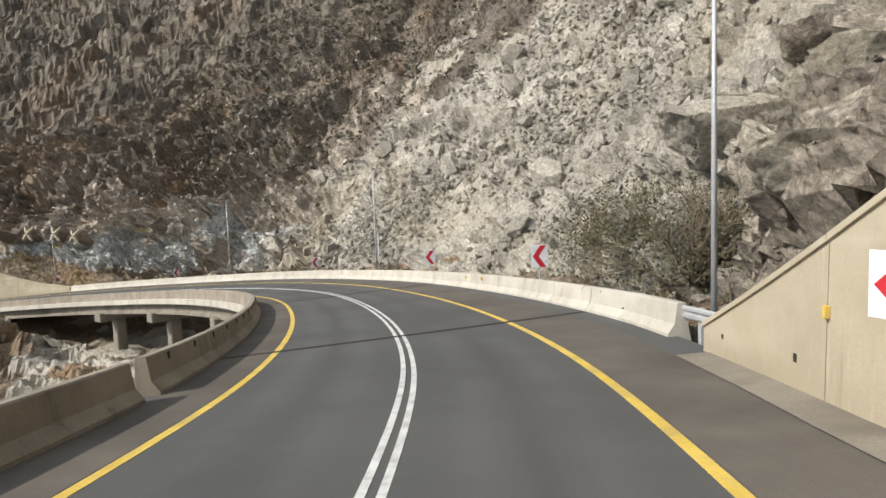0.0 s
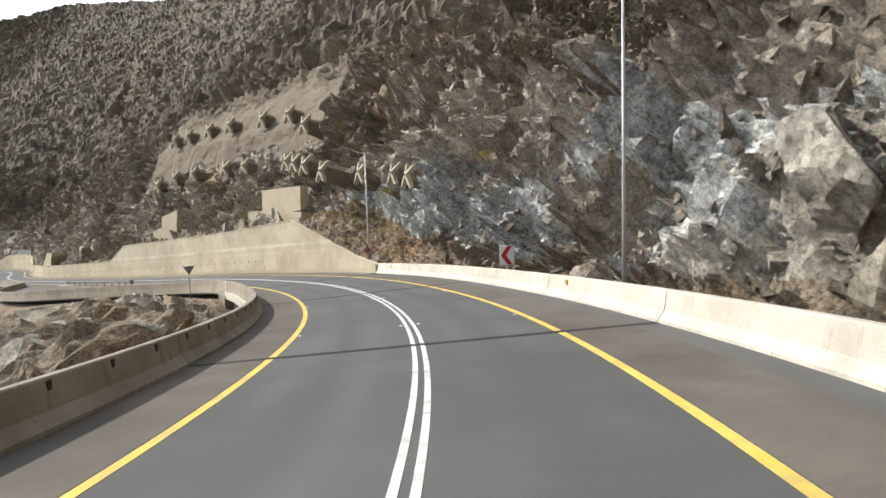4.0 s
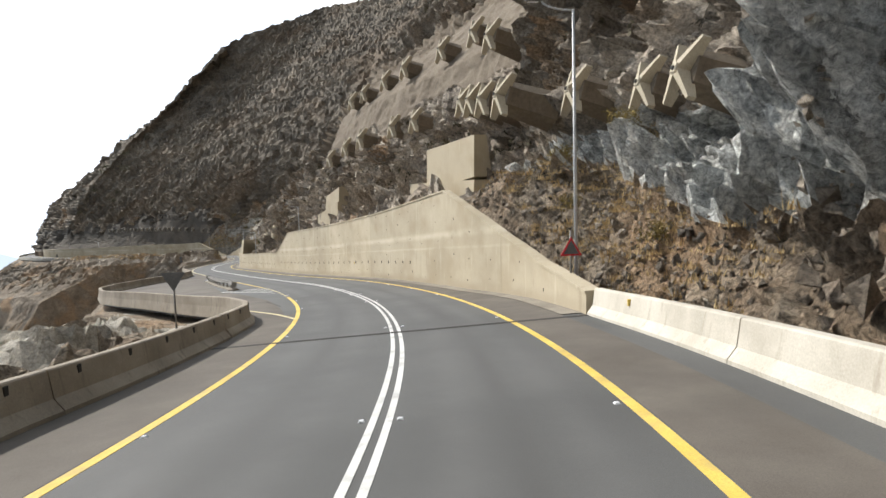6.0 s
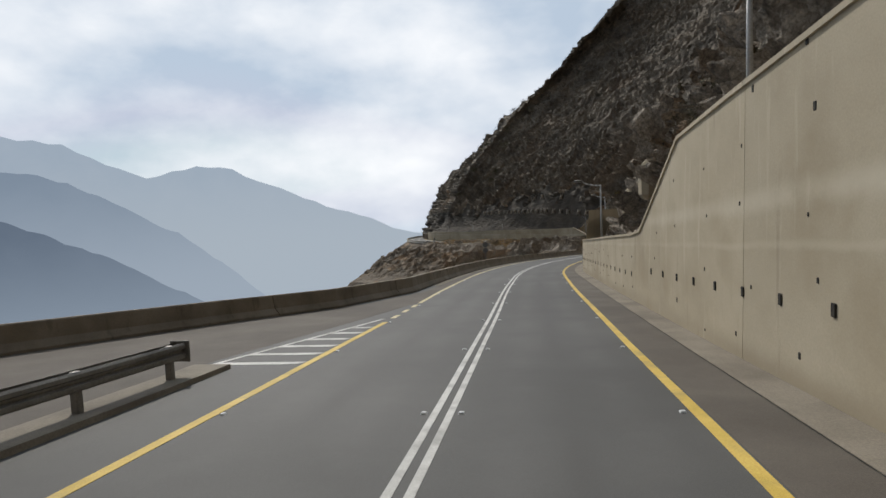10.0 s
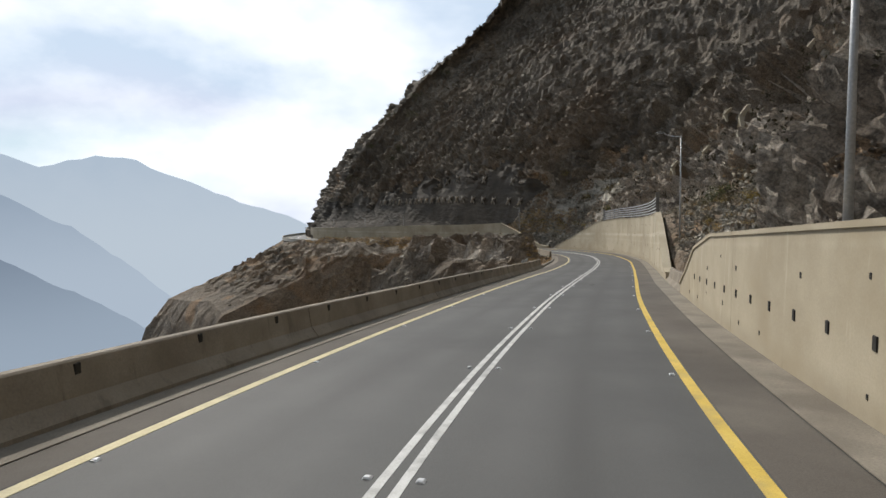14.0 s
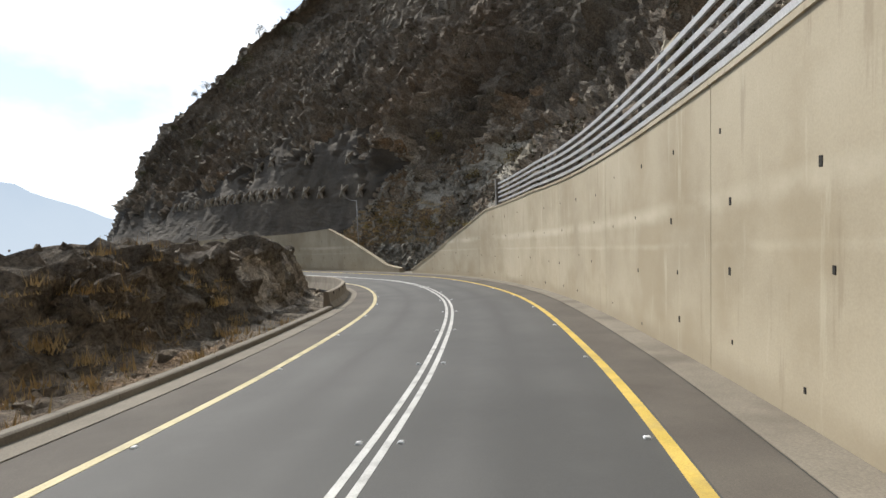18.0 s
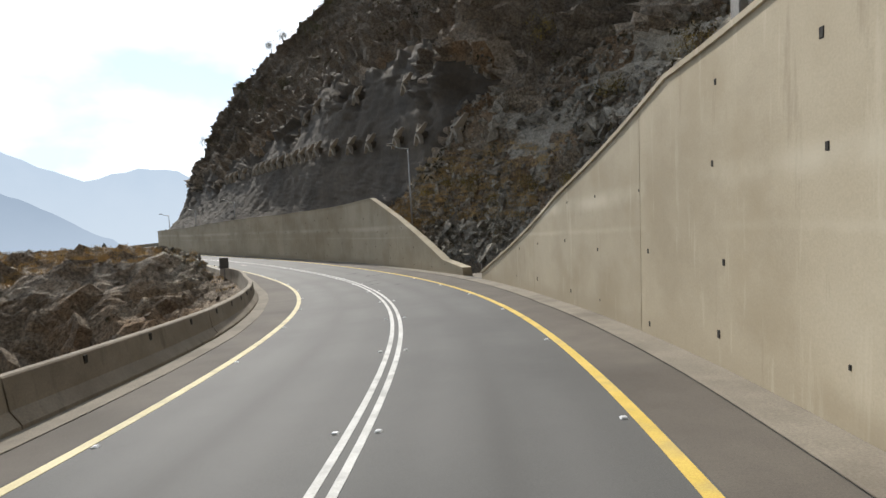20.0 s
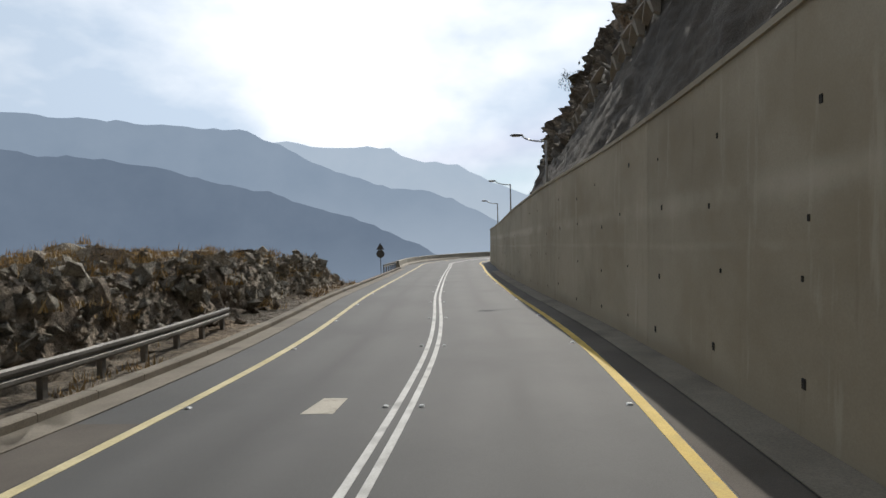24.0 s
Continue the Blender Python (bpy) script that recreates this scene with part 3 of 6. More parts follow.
def sheet(svals, keys, spacing, amp, k=0):
    """A rock face along the road. keys: rows of s, then (offset, height) pairs from foot to top; spacing: profile steps from 0 to 1.
    amp: function of (s, v, lat, h) giving the relief in metres. Returns points, s, lat, h as grids."""
    ks = [r[0] for r in keys]
    n = (len(keys[0]) - 1) // 2
    L = np.array([[r[1 + 2 * j] for j in range(n)] for r in keys])
    H = np.array([[r[2 + 2 * j] for j in range(n)] for r in keys])
    sl = np.stack([np.interp(svals, ks, L[:, j]) for j in range(n)], -1)
    sh = np.stack([np.interp(svals, ks, H[:, j]) for j in range(n)], -1)
    v = np.asarray(spacing) * (n - 1)
    j = np.minimum(v.astype(int), n - 2)
    u = v - j
    lat = sl[:, j] * (1 - u) + sl[:, j + 1] * u
    h = sh[:, j] * (1 - u) + sh[:, j + 1] * u
    dl, dh = np.gradient(lat, axis=1), np.gradient(h, axis=1)
    ln = np.hypot(dl, dh) + 1e-6
    nl, nh = -dh / ln, dl / ln
    if lat[0, 0] >= lat[0, -1]:
        nl, nh = -nl, -nh
    s = np.asarray(svals)[:, None] * np.ones_like(lat)
    p = place(s, lat, h).reshape(-1, 3)
    warp = np.stack([soft_noise(p, 4.0, k + 31 + i) for i in range(3)], -1)
    q = p + 3.0 * warp
    big = facets(q, (7.0, 7.0, 6.0), 0.9, k, 24.0) + 0.9 * soft_noise(p, 11.0, k + 11)
    mid = facets(q, (2.6, 2.6, 2.2), 1.0, k + 20, 42.0) + 0.5 * soft_noise(p, 3.0, k + 12)
    fine = facets(q, (0.9, 0.9, 1.0), 1.0, k + 40, 48.0)
    a = amp(s, np.asarray(spacing)[None, :] * np.ones_like(lat), lat, h)
    extra = 0
    if len(a) > 3:  # steep ribs and gullies running down the face
        r = np.column_stack([s.ravel() + 1.6 * warp[:, 0] + 0.25 * h.ravel(), h.ravel() * 0.28, np.zeros(s.size)])
        extra = a[3].ravel() * (facets(r, (2.6, 2.6, 5.0), 1.0, k + 60, 45.0) + 0.55 * facets(r * 0.45 + 9.0, (2.6, 2.6, 5.0), 1.0, k + 80, 60.0) + 0.45 * facets(r * 2.3, (2.6, 2.6, 5.0), 1.0, k + 70, 45.0))
    d = (extra + a[0].ravel() * big + a[1].ravel() * mid + a[2].ravel() * fine).reshape(lat.shape)
    lat2, h2 = lat + nl * d, h + nh * d
    return place(s, lat2, h2), s, lat2, h2

# ---- cliffs on the right-hand side ----
RIGHT_A = [
    (-30, 6.6, 5.2, 9, 6, 16, 14, 30, 32, 60, 66, 150, 160),
    (8, 6.9, 2.0, 9, 3, 13, 9, 27, 28, 60, 64, 150, 160),
    (20, 8.4, -0.8, 9.8, 0.2, 16, 8, 30, 24, 62, 62, 150, 160),
    (35, 8.2, -5, 9.6, 0.0, 15.5, 6.5, 30, 23, 62, 60, 150, 160),
    (60, 7.8, -7, 9.0, 0.1, 14, 5, 30, 21, 62, 58, 150, 155),
    (95, 7.6, -7, 8.6, 0.3, 12, 5, 22, 19, 52, 54, 150, 155),
    (118, 7.3, -2, 8.6, 0.3, 12.5, 6, 18, 18, 42, 46, 150, 150),
]
RIGHT_B = [
    (132, 7.2, 0.3, 9, 2, 13.5, 6, 16, 15, 28, 30, 150, 140),
    (139.5, 6.9, 3.7, 8.4, 6.6, 10.8, 8.8, 15, 17.5, 25, 29, 150, 140),
    (145, 6.8, 5, 9.5, 6, 13.5, 9, 16, 18, 24, 28, 150, 140),
    (175, 6.3, 5.6, 9, 6.5, 12.5, 12, 14.5, 20, 26, 33, 150, 140),
    (200, 6.3, 2.2, 9, 5, 12, 12, 16, 22, 27, 34, 150, 140),
    (215, 6.4, 2.1, 7.5, 3, 10.5, 9, 17, 17, 30, 31, 150, 135),
    (262, 6.5, 2.1, 8, 3, 12, 7, 18, 15, 32, 31, 150, 135),
    (280, 6.1, 0.3, 8.6, 1.8, 12.5, 6, 18, 14, 32, 30, 150, 135),
    (291, 6.1, 0.2, 8.6, 1.8, 12.5, 6, 18, 14, 32, 30, 150, 135),
    (301, 6.1, 1.4, 8.6, 3.2, 12.5, 6.5, 17.5, 14.5, 31, 30, 150, 136),
]
RIGHT_C = [
    (311, 6.1, 4.6, 8.6, 5.5, 12.5, 7, 17, 15, 30, 30, 150, 138),
    (367, 6.8, 4.6, 9, 5.2, 14, 9, 22, 17, 38, 36, 160, 142),
    (386, 8.2, -0.5, 10, 1.2, 16, 7.5, 26, 19, 42, 40, 170, 148),
    (393, 9.6, -0.6, 10.8, 0.8, 16, 7.5, 26, 19, 42, 40, 170, 148),
    (407, 6.9, 2.4, 8.4, 4.8, 10.0, 8.5, 12.0, 17, 32, 38, 180, 152),
    (430, 6.1, 4.6, 6.6, 6, 7.7, 11, 9.4, 18, 29, 40, 190, 158),
    (465, 5.6, 3.8, 8.0, 7, 11.3, 13, 19.0, 24, 49, 50, 190, 158),
    (486, 5.6, 3.4, 8.6, 6.5, 12.2, 13, 21.0, 25, 50, 51, 165, 145),
    (505, 5.6, 3.0, 9.0, 6, 12.2, 13, 18.0, 26, 42, 52, 116, 120),
]


def soil_line(s):
    """The height up to which loose soil and stones lie against the rock."""
    return np.interp(s, [108, 114, 122, 128, 138, 144, 148, 282, 290, 300, 330, 345, 350, 372, 380, 392, 402, 408, 413], [0.6, 1.5, 2.8, 4.0, 6.6, 7.5, 0, 0, 5.0, 8.0, 8.5, 6.5, 0, 0, 9.0, 16.0, 15.0, 8.5, 3.0])


def relief(s, v, lat, h):
    near = np.clip((v - 0.02) / 0.22, 0, 1)
    scree = np.clip((s - 22) / 10, 0, 1) * np.clip((88 - s) / 12, 0, 1)
    shot = sum(shot_mask(s, h + q) for q in (0, 1.2, 2.4, 3.6)) / 4  # the sprayed skin fades into the rock above it
    far = np.clip((s - 395) / 10, 0, 1)
    wall = np.clip((s - 119) / 6, 0, 1) * np.clip((284 - s) / 20, 0, 1)
    up = np.clip((h - 24) / 12, 0, 1)
    loose = np.clip(soil_line(s) - h, 0, 1)
    slide = np.clip((119 - s) / 8, 0, 1) * np.clip((h - 10) / 10, 0, 1)
    big = near * (3.2 - 1.4 * wall * (1 - up) - 0.4 * up) * (1 - 0.6 * scree) * (1 - 0.95 * shot) * (1 - 0.5 * far) * (1 - 0.85 * loose)
    mid = np.clip(v / 0.1, 0.15, 1) * (1.7 - 1.05 * np.maximum(up, slide)) * (1 - 0.72 * scree) * (1 - 0.93 * shot) * (1 - 0.88 * loose)
    fine = np.clip(v / 0.05, 0.25, 1) * (1.0 - 0.45 * scree - 0.15 * np.maximum(up, slide) * (1 - scree)) * (1 - 0.85 * shot) * (1 - 0.7 * loose)
    crag = np.clip((s - 88) / 6, 0, 1) * np.clip((121 - s) / 5, 0, 1) * np.clip((30 - h) / 8, 0, 1)
    big, mid = big * (1 - 0.1 * crag), mid * (1 + 0.9 * crag)
    ribs = np.interp(s, [118, 126], [2.7, 1.3]) * np.clip((s - 82) / 6, 0, 1) * np.clip((154 - s) / 10, 0, 1) * np.clip((34 - h) / 10, 0, 1) + 0.9 * np.clip((s - 154) / 10, 0, 1)
    ribs = ribs * np.clip((v - 0.02) / 0.12, 0, 1) * (1 - scree) * (1 - shot) * (1 - loose) * (1 - 0.4 * up)
    return big, mid * (1 - 0.3 * np.clip(ribs, 0, 1)), fine, ribs


def shot_mask(s, h):
    w = 2.0 * np.sin(s * 0.35) + 1.2 * np.sin(s * 0.9)
    one = (h > 16.5 + w * 0.4) & (h < 29 + 0.3 * w) & (s > 149 + 0.35 * (h - 16)) & (s < 203)
    two = (h > 3 + np.clip((414 - s) * 1.1, 0, 14) + 0.4 * w) & (h < np.interp(s, [400, 408, 425, 440, 470, 530], [12, 17.5, 20.5, 19, 15.5, 11]) + w) & (s > 401)
    return (one | two).astype(float)


def face_kind(s, h, p, k):
    """0 rock, 1 blue-grey rock, 2 scree, 3 sprayed concrete, 4 soil, 5 dark hillside, 6 sprayed concrete with shade in
    its colour.
    """
    n1 = soft_noise(p, 9.0, 71) + 0.5 * soft_noise(p, 3.0, 72)
    out = np.zeros(len(s), int)
    out[(h < 8.5 + 5 * n1) & (h > 1.5) & (s > 115) & (s < 141)] = 1
    out[(h < 8 + 16 * n1) & (s > 80) & (s < 118) & (n1 > -0.08)] = 1
    out[(s > 18 + 20 * n1) & (s < 86 + 16 * n1 - 0.45 * h)] = 2
    out[(s < 5) & (n1 > 0)] = 2
    soil = h < soil_line(s) + 2.0 * n1
    soil |= (n1 > 0.2) & (h > 5) & (s > 90)
    soil |= (n1 > np.where(s > 108, 0.02, 0.14)) & (h > 12) & (s > 84) & (s < 150)
    out[soil] = 4
    out[soil & (s > 378) & (s < 414) & (h < 15) & (n1 > -0.02) & (n1 < 0.16)] = 2
    far = (s > 205 + 20 * n1) & (h > 17 + 14 * n1)
    far |= (s > 400) & (h > 20 + 8 * n1)
    far |= (n1 > -0.1) & (n1 <= 0.14) & (h > 12) & (s > 84) & (s < 150)
    far |= (s > 70 + 60 * n1) & (h > 24 + 20 * n1)
    out[far] = 5
    shot = shot_mask(s, h) > 0.5
    out[shot & (s < 300)] = 3
    out[shot & (s > 300)] = 6
    return out


CLIFF_KEYS = RIGHT_A + RIGHT_B + RIGHT_C
spacing = np.concatenate([np.linspace(0, 0.6, 150, endpoint=False), np.linspace(0.6, 0.8, 84, endpoint=False), np.linspace(0.8, 1.0, 120)])
MATS = [ROCK, BLUE_ROCK, SCREE, SHOT, SOIL, HILL, SHADED_SHOT]
SURF = {}
for nm, a, b, ds, lab in (
    ("cliff_landslide", -30.0, 119.0, 0.32, "broken grey rock slope with a wide landslide scar and loose rubble"),
    ("cliff_anchored", 119.0, 284.0, 0.32, "dark weathered rock cutting above the road, patched with sprayed concrete"),
    ("cliff_spur", 284.0, 508.0, 0.5, "dark brown mountain spur rising above the retaining walls"),
):
    sv = steps(a, b, ds)
    P_, s_, l_, h_ = sheet(sv, CLIFF_KEYS, spacing, relief)
    if nm == "cliff_spur":  # the spur's end turns away from the road
        c_, n_ = road_at(b)
        t_ = np.array((-n_[0, 1], n_[0, 0]))
        hold = np.interp(h_[-1], [2, 5, 28, 45, 80], [20, 52, 48, 22, 0])  # the foot runs on before it turns
        swing = 1 + 0.6 * np.clip((h_[-1] - 90) / 60, 0, 1)
        ends = []
        for k in np.arange(0.5, 30.1, 0.5):
            e = np.minimum(3.0 * k, hold)
            r = (3.0 * k - e) / 3
            side = 0.105 * e + 0.0015 * e * e + (0.35 * r * r + r) * swing
            move = np.column_stack([n_[0] * side[:, None] + t_ * 3.0 * k, np.full(len(side), -0.15 * k)])
            q = P_[-1] + move
            rough = min(1, k / 3) * (2.2 * facets(q, (6.0, 6.0, 5.0), 1.0, 44, 30.0) + 0.8 * facets(q, (1.9, 1.9, 1.7), 1.0, 45, 40.0))
            ends.append(q - np.append(n_[0], -0.4) * rough[:, None])
        P_ = np.concatenate([P_, np.stack(ends)], 0)
        s_, h_, l_ = (np.concatenate([q, np.repeat(q[-1:], 60, 0)], 0) for q in (s_, h_, l_))
        sv = np.concatenate([sv, np.arange(60)])
    skirt = P_[:, :1].copy()
    skirt[:, :, 2] -= 6.0
    P_ = np.concatenate([skirt, P_], 1)
    s_, h_, l_ = np.concatenate([s_[:, :1], s_], 1), np.concatenate([h_[:, :1] - 6, h_], 1), np.concatenate([l_[:, :1], l_], 1)
    fc = grid_faces(len(sv), len(spacing) + 1)
    V_ = P_.reshape(-1, 3)
    ctr = V_[fc].mean(1)
    fs, fh = s_.reshape(-1)[fc].mean(1), h_.reshape(-1)[fc].mean(1)
    kind = face_kind(fs, fh, ctr, 0)
    nr = np.cross(V_[fc[:, 2]] - V_[fc[:, 0]], V_[fc[:, 3]] - V_[fc[:, 1]])
    area = np.linalg.norm(nr, axis=1) / 2
    nr = nr / (2 * area[:, None] + 1e-9)
    nr *= np.where(nr[:, 2] < 0, -1, 1)[:, None]
    SURF[nm] = (ctr, nr, area, kind, fs, fh, l_.reshape(-1)[fc].mean(1))
    ob = part(nm, (V_, fc), MATS)
    ob.data.polygons.foreach_set("material_index", kind.astype(np.int32))
    ob.data.polygons.foreach_set("use_smooth", np.isin(kind, (3, 6)))
    tagged(ob, lab, "cliff", kind="structure")

# ---- ground on the valley side ----
LEFT_A = [
    (-30, 0, -0.7, -4.9, -1.0, -9, -3, -20, -8, -34, -13, -40, -16),
    (12, 0, -0.7, -4.9, -1.5, -9, -4, -20, -9, -34, -13, -40, -16),
    (22, 9, -7, -3, -8, -9, -9, -20, -9.5, -34, -13, -40, -16),
    (100, 9, -7, -3, -7, -9, -7.5, -20, -8.5, -34, -13, -40, -16),
    (108, 9, -6.5, -3, -6.6, -7.5, -5.5, -14, -1.8, -30, -4.5, -45, -16),
    (117, 9, -5, -3, -5.5, -6.8, -3.0, -10, -0.8, -28, -3.2, -60, -22),
    (127, 0, -0.7, -5.8, -0.9, -7, -0.5, -12, -0.5, -30, -3, -62, -22),
    (140, 0, -0.7, -7.6, -0.9, -8.8, -0.55, -16, -0.9, -32, -5, -75, -32),
    (160, 0, -0.7, -14.6, -0.8, -16, -0.9, -22, -2.6, -36, -11, -80, -46),
]
LEFT_B = [
    (180, 0, -0.7, -16.6, -0.8, -18.5, -2.5, -24, -6, -40, -18, -85, -58),
    (205, 0, -0.7, -7, -0.8, -8.5, -1.5, -14, -8, -35, -28, -70, -62),
    (300, 0, -0.7, -5, -0.8, -6.2, -1.2, -12, -7, -30, -26, -70, -62),
    (322, 0, -0.7, -5.2, -0.4, -7.5, 0.0, -12, -3, -30, -12, -70, -45),
    (338, 0, -0.7, -5.2, -0.2, -8, 0.2, -9.5, 2.8, -24, 2.4, -60, -25),
    (362, 0, -0.7, -5.2, -0.2, -7.5, 0.3, -8.5, 3.2, -16, 2.5, -60, -30),
]
LEFT_C = [
    (374, 0, -0.7, -5.2, -0.5, -7, -1, -10, -4, -20, -9, -60, -35),
    (398, 0, -0.7, -5.8, -0.5, -7.2, -0.8, -10, -3, -20, -6, -60, -30),
    (412, 0, -0.7, -5.2, -0.2, -7.6, -0.1, -8.6, 1.6, -30, 2.1, -60, -10),
    (430, 0, -0.7, -5.2, -0.1, -7.4, 0.1, -7.9, 1.85, -32, 2.0, -60, -8),
    (462, 0, -0.7, -5.2, -0.1, -7, 0.1, -7.8, 1.75, -27, 1.7, -60, -10),
    (480, 0, -0.7, -5, -0.5, -6, -0.8, -9, -3, -20, -10, -60, -40),
    (520, 0, -0.7, -5, -0.5, -6, -0.8, -9, -3, -20, -10, -60, -40),
]


def left_relief(s, v, lat, h):
    out = np.clip((-lat - 6.5) / 4, 0, 1) * np.where((s > 130) & (s < 216), np.clip((-lat + left_edge(s) - 1) / 4, 0, 1), 1)
    bridge = np.clip((s - 14) / 8, 0, 1) * np.clip((124 - s) / 6, 0, 1)
    out = np.maximum(out, 0.6 * bridge) * np.clip((1 - v) / 0.12, 0, 1)
    flat = np.clip((s - 120) / 6, 0, 1) * np.clip((216 - s) / 8, 0, 1)
    crag = np.clip((s - 318) / 6, 0, 1) * np.clip((lat + 14) / 3, 0, 1)
    tame = 1 - 0.6 * np.clip((s - 402) / 6, 0, 1)
    return 1.7 * tame * out * (1 - 0.9 * flat) * (1 - 0.9 * crag), 1.1 * out * (1 - 0.5 * crag), 0.35 * out + 0.3 * out * crag + 0.02, 0.55 * out * crag


sv = np.concatenate([steps(-30, 322, 0.6)[:-1], steps(322, 366, 0.3)[:-1], steps(366, 404, 0.6)[:-1], steps(404, 468, 0.25)[:-1], steps(468, S_END - 2, 0.6)])
lsp = np.concatenate([np.linspace(0, 0.2, 6, endpoint=False), np.linspace(0.2, 0.8, 70, endpoint=False), np.linspace(0.8, 1, 34)])
P_, s_, l_, h_ = sheet(sv, LEFT_A + LEFT_B + LEFT_C, lsp, left_relief, 5)
edge = P_[:, -1:].copy()
_, nrm = road_at(sv)
edge[:, 0, :2] -= nrm * np.where(sv > 119, 120, 12)[:, None]
edge[:, 0, 2] = -185
slope = [P_]
STEPS_DOWN = 36
for u in np.linspace(0, 1, STEPS_DOWN + 1)[1:] ** 1.4:  # broken slopes on down to the valley floor
    q = (P_[:, -1:] * (1 - u) + edge * u)[:, 0]
    rough = min(1, u * 9) * min(1, (1 - u) * 9) * (7.0 * facets(q, (17.0, 17.0, 15.0), 1.0, 51, 24.0) + 2.2 * facets(q, (5.0, 5.0, 4.5), 1.0, 52, 36.0))
    q[:, 2] += rough
    q[:, :2] -= nrm * (0.4 * rough)[:, None]
    slope.append(q[:, None])
P_ = np.concatenate(slope, 1)
s_, l_ = (np.concatenate([g] + [g[:, -1:]] * STEPS_DOWN, 1) for g in (s_, l_))
h_ = np.concatenate([h_] + [h_[:, -1:] - 100] * STEPS_DOWN, 1)
fc = grid_faces(len(sv), len(lsp) + STEPS_DOWN)[:, ::-1]
ctr = P_.reshape(-1, 3)[fc].mean(1)
fs, fl, fh = (q.reshape(-1)[fc].mean(1) for q in (s_, l_, h_))
n1 = soft_noise(ctr, 7.0, 73) + 0.5 * soft_noise(ctr, 2.5, 74)
kind = np.where((fs > 325) & (fh > 0.3), 0, 4)
kind[(fs > 15) & (fs < 165) & (n1 < np.where(fs > 104, -0.15, 0.1))] = 2
kind[(fs > 200) & (n1 < 0.1)] = 5
kind[(fs > 325) & (fh > 0.2) & (n1 < 0.25)] = 0
kind[(fs > 318) & (fs < 404) & (fl < -7) & (n1 > -0.12)] = 5
kind[(fs > 404) & (fh > 0.2) & (n1 < -0.25)] = 2
kind[(fs > 366) & (fs < 414) & (kind == 5)] = 4
V_ = P_.reshape(-1, 3)
nr = np.cross(V_[fc[:, 2]] - V_[fc[:, 0]], V_[fc[:, 3]] - V_[fc[:, 1]])
area = np.linalg.norm(nr, axis=1) / 2
nr = nr / (2 * area[:, None] + 1e-9)
nr *= np.where(nr[:, 2] < 0, -1, 1)[:, None]
SURF["ground"] = (ctr, nr, area, kind, fs, fh, fl)
ob = part("ground", (V_, fc), MATS)
ob.data.polygons.foreach_set("material_index", kind.astype(np.int32))
tagged(ob, "rocky brown valley slope falling away below the road", "ground", kind="structure")

# ---- the valley to the horizon, and hazy ridges beyond ----
gx, gy = np.meshgrid(np.linspace(-4200, 4200, 85), np.linspace(-4200, 4200, 85), indexing="ij")
gp = np.column_stack([gx.ravel(), gy.ravel(), np.zeros(gx.size)])
gz = -640 + 60 * soft_noise(gp, 400.0, 90) + 20 * soft_noise(gp, 120.0, 91)
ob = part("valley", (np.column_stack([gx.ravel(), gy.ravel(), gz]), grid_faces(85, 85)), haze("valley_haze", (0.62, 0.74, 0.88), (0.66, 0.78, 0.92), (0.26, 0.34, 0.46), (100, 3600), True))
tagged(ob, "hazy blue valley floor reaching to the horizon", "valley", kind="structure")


def ridge(name, dist, mat, az0, az1, profile, label):
    """A far ridge round the place: profile gives (azimuth, elevation) in degrees, seen from the middle of the road."""
    az = np.linspace(az0, az1, 220)
    el = np.interp(az, [q[0] for q in profile], [q[1] for q in profile])
    pz = np.column_stack([az * 0.35, az * 0, az * 0])
    el = el + 0.35 * soft_noise(pz, 1.0, 95) + 0.25 * soft_noise(pz, 0.3, 96) + 0.12 * soft_noise(pz, 0.1, 97)
    top = np.column_stack([-200 + dist * np.cos(np.radians(az)), 80 + dist * np.sin(np.radians(az)), -20 + dist * np.tan(np.radians(el))])
    mid = top.copy()
    mid[:, :2] = (top[:, :2] - (-200, 80)) * 0.93 + (-200, 80)
    mid[:, 2] = top[:, 2] * 0.5 - 260
    low = top.copy()
    low[:, :2] = (top[:, :2] - (-200, 80)) * 0.86 + (-200, 80)
    low[:, 2] = -760
    v = np.stack([low, mid, top], 1).reshape(-1, 3)
    return tagged(part(name, (v, grid_faces(220, 3)), mat), label, "mountain", kind="structure")


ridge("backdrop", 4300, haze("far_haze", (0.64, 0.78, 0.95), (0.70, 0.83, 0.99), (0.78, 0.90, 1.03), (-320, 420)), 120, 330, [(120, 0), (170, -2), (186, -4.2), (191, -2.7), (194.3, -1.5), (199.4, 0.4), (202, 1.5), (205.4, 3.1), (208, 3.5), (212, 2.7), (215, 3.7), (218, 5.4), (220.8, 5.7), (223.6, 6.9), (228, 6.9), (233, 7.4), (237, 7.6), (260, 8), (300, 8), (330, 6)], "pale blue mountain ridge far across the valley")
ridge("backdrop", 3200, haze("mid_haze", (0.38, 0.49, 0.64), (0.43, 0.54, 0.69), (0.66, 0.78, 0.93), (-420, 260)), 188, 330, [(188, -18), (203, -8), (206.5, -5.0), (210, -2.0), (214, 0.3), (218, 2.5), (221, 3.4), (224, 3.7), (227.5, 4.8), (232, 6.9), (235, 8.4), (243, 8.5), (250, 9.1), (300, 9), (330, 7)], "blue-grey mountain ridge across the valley")
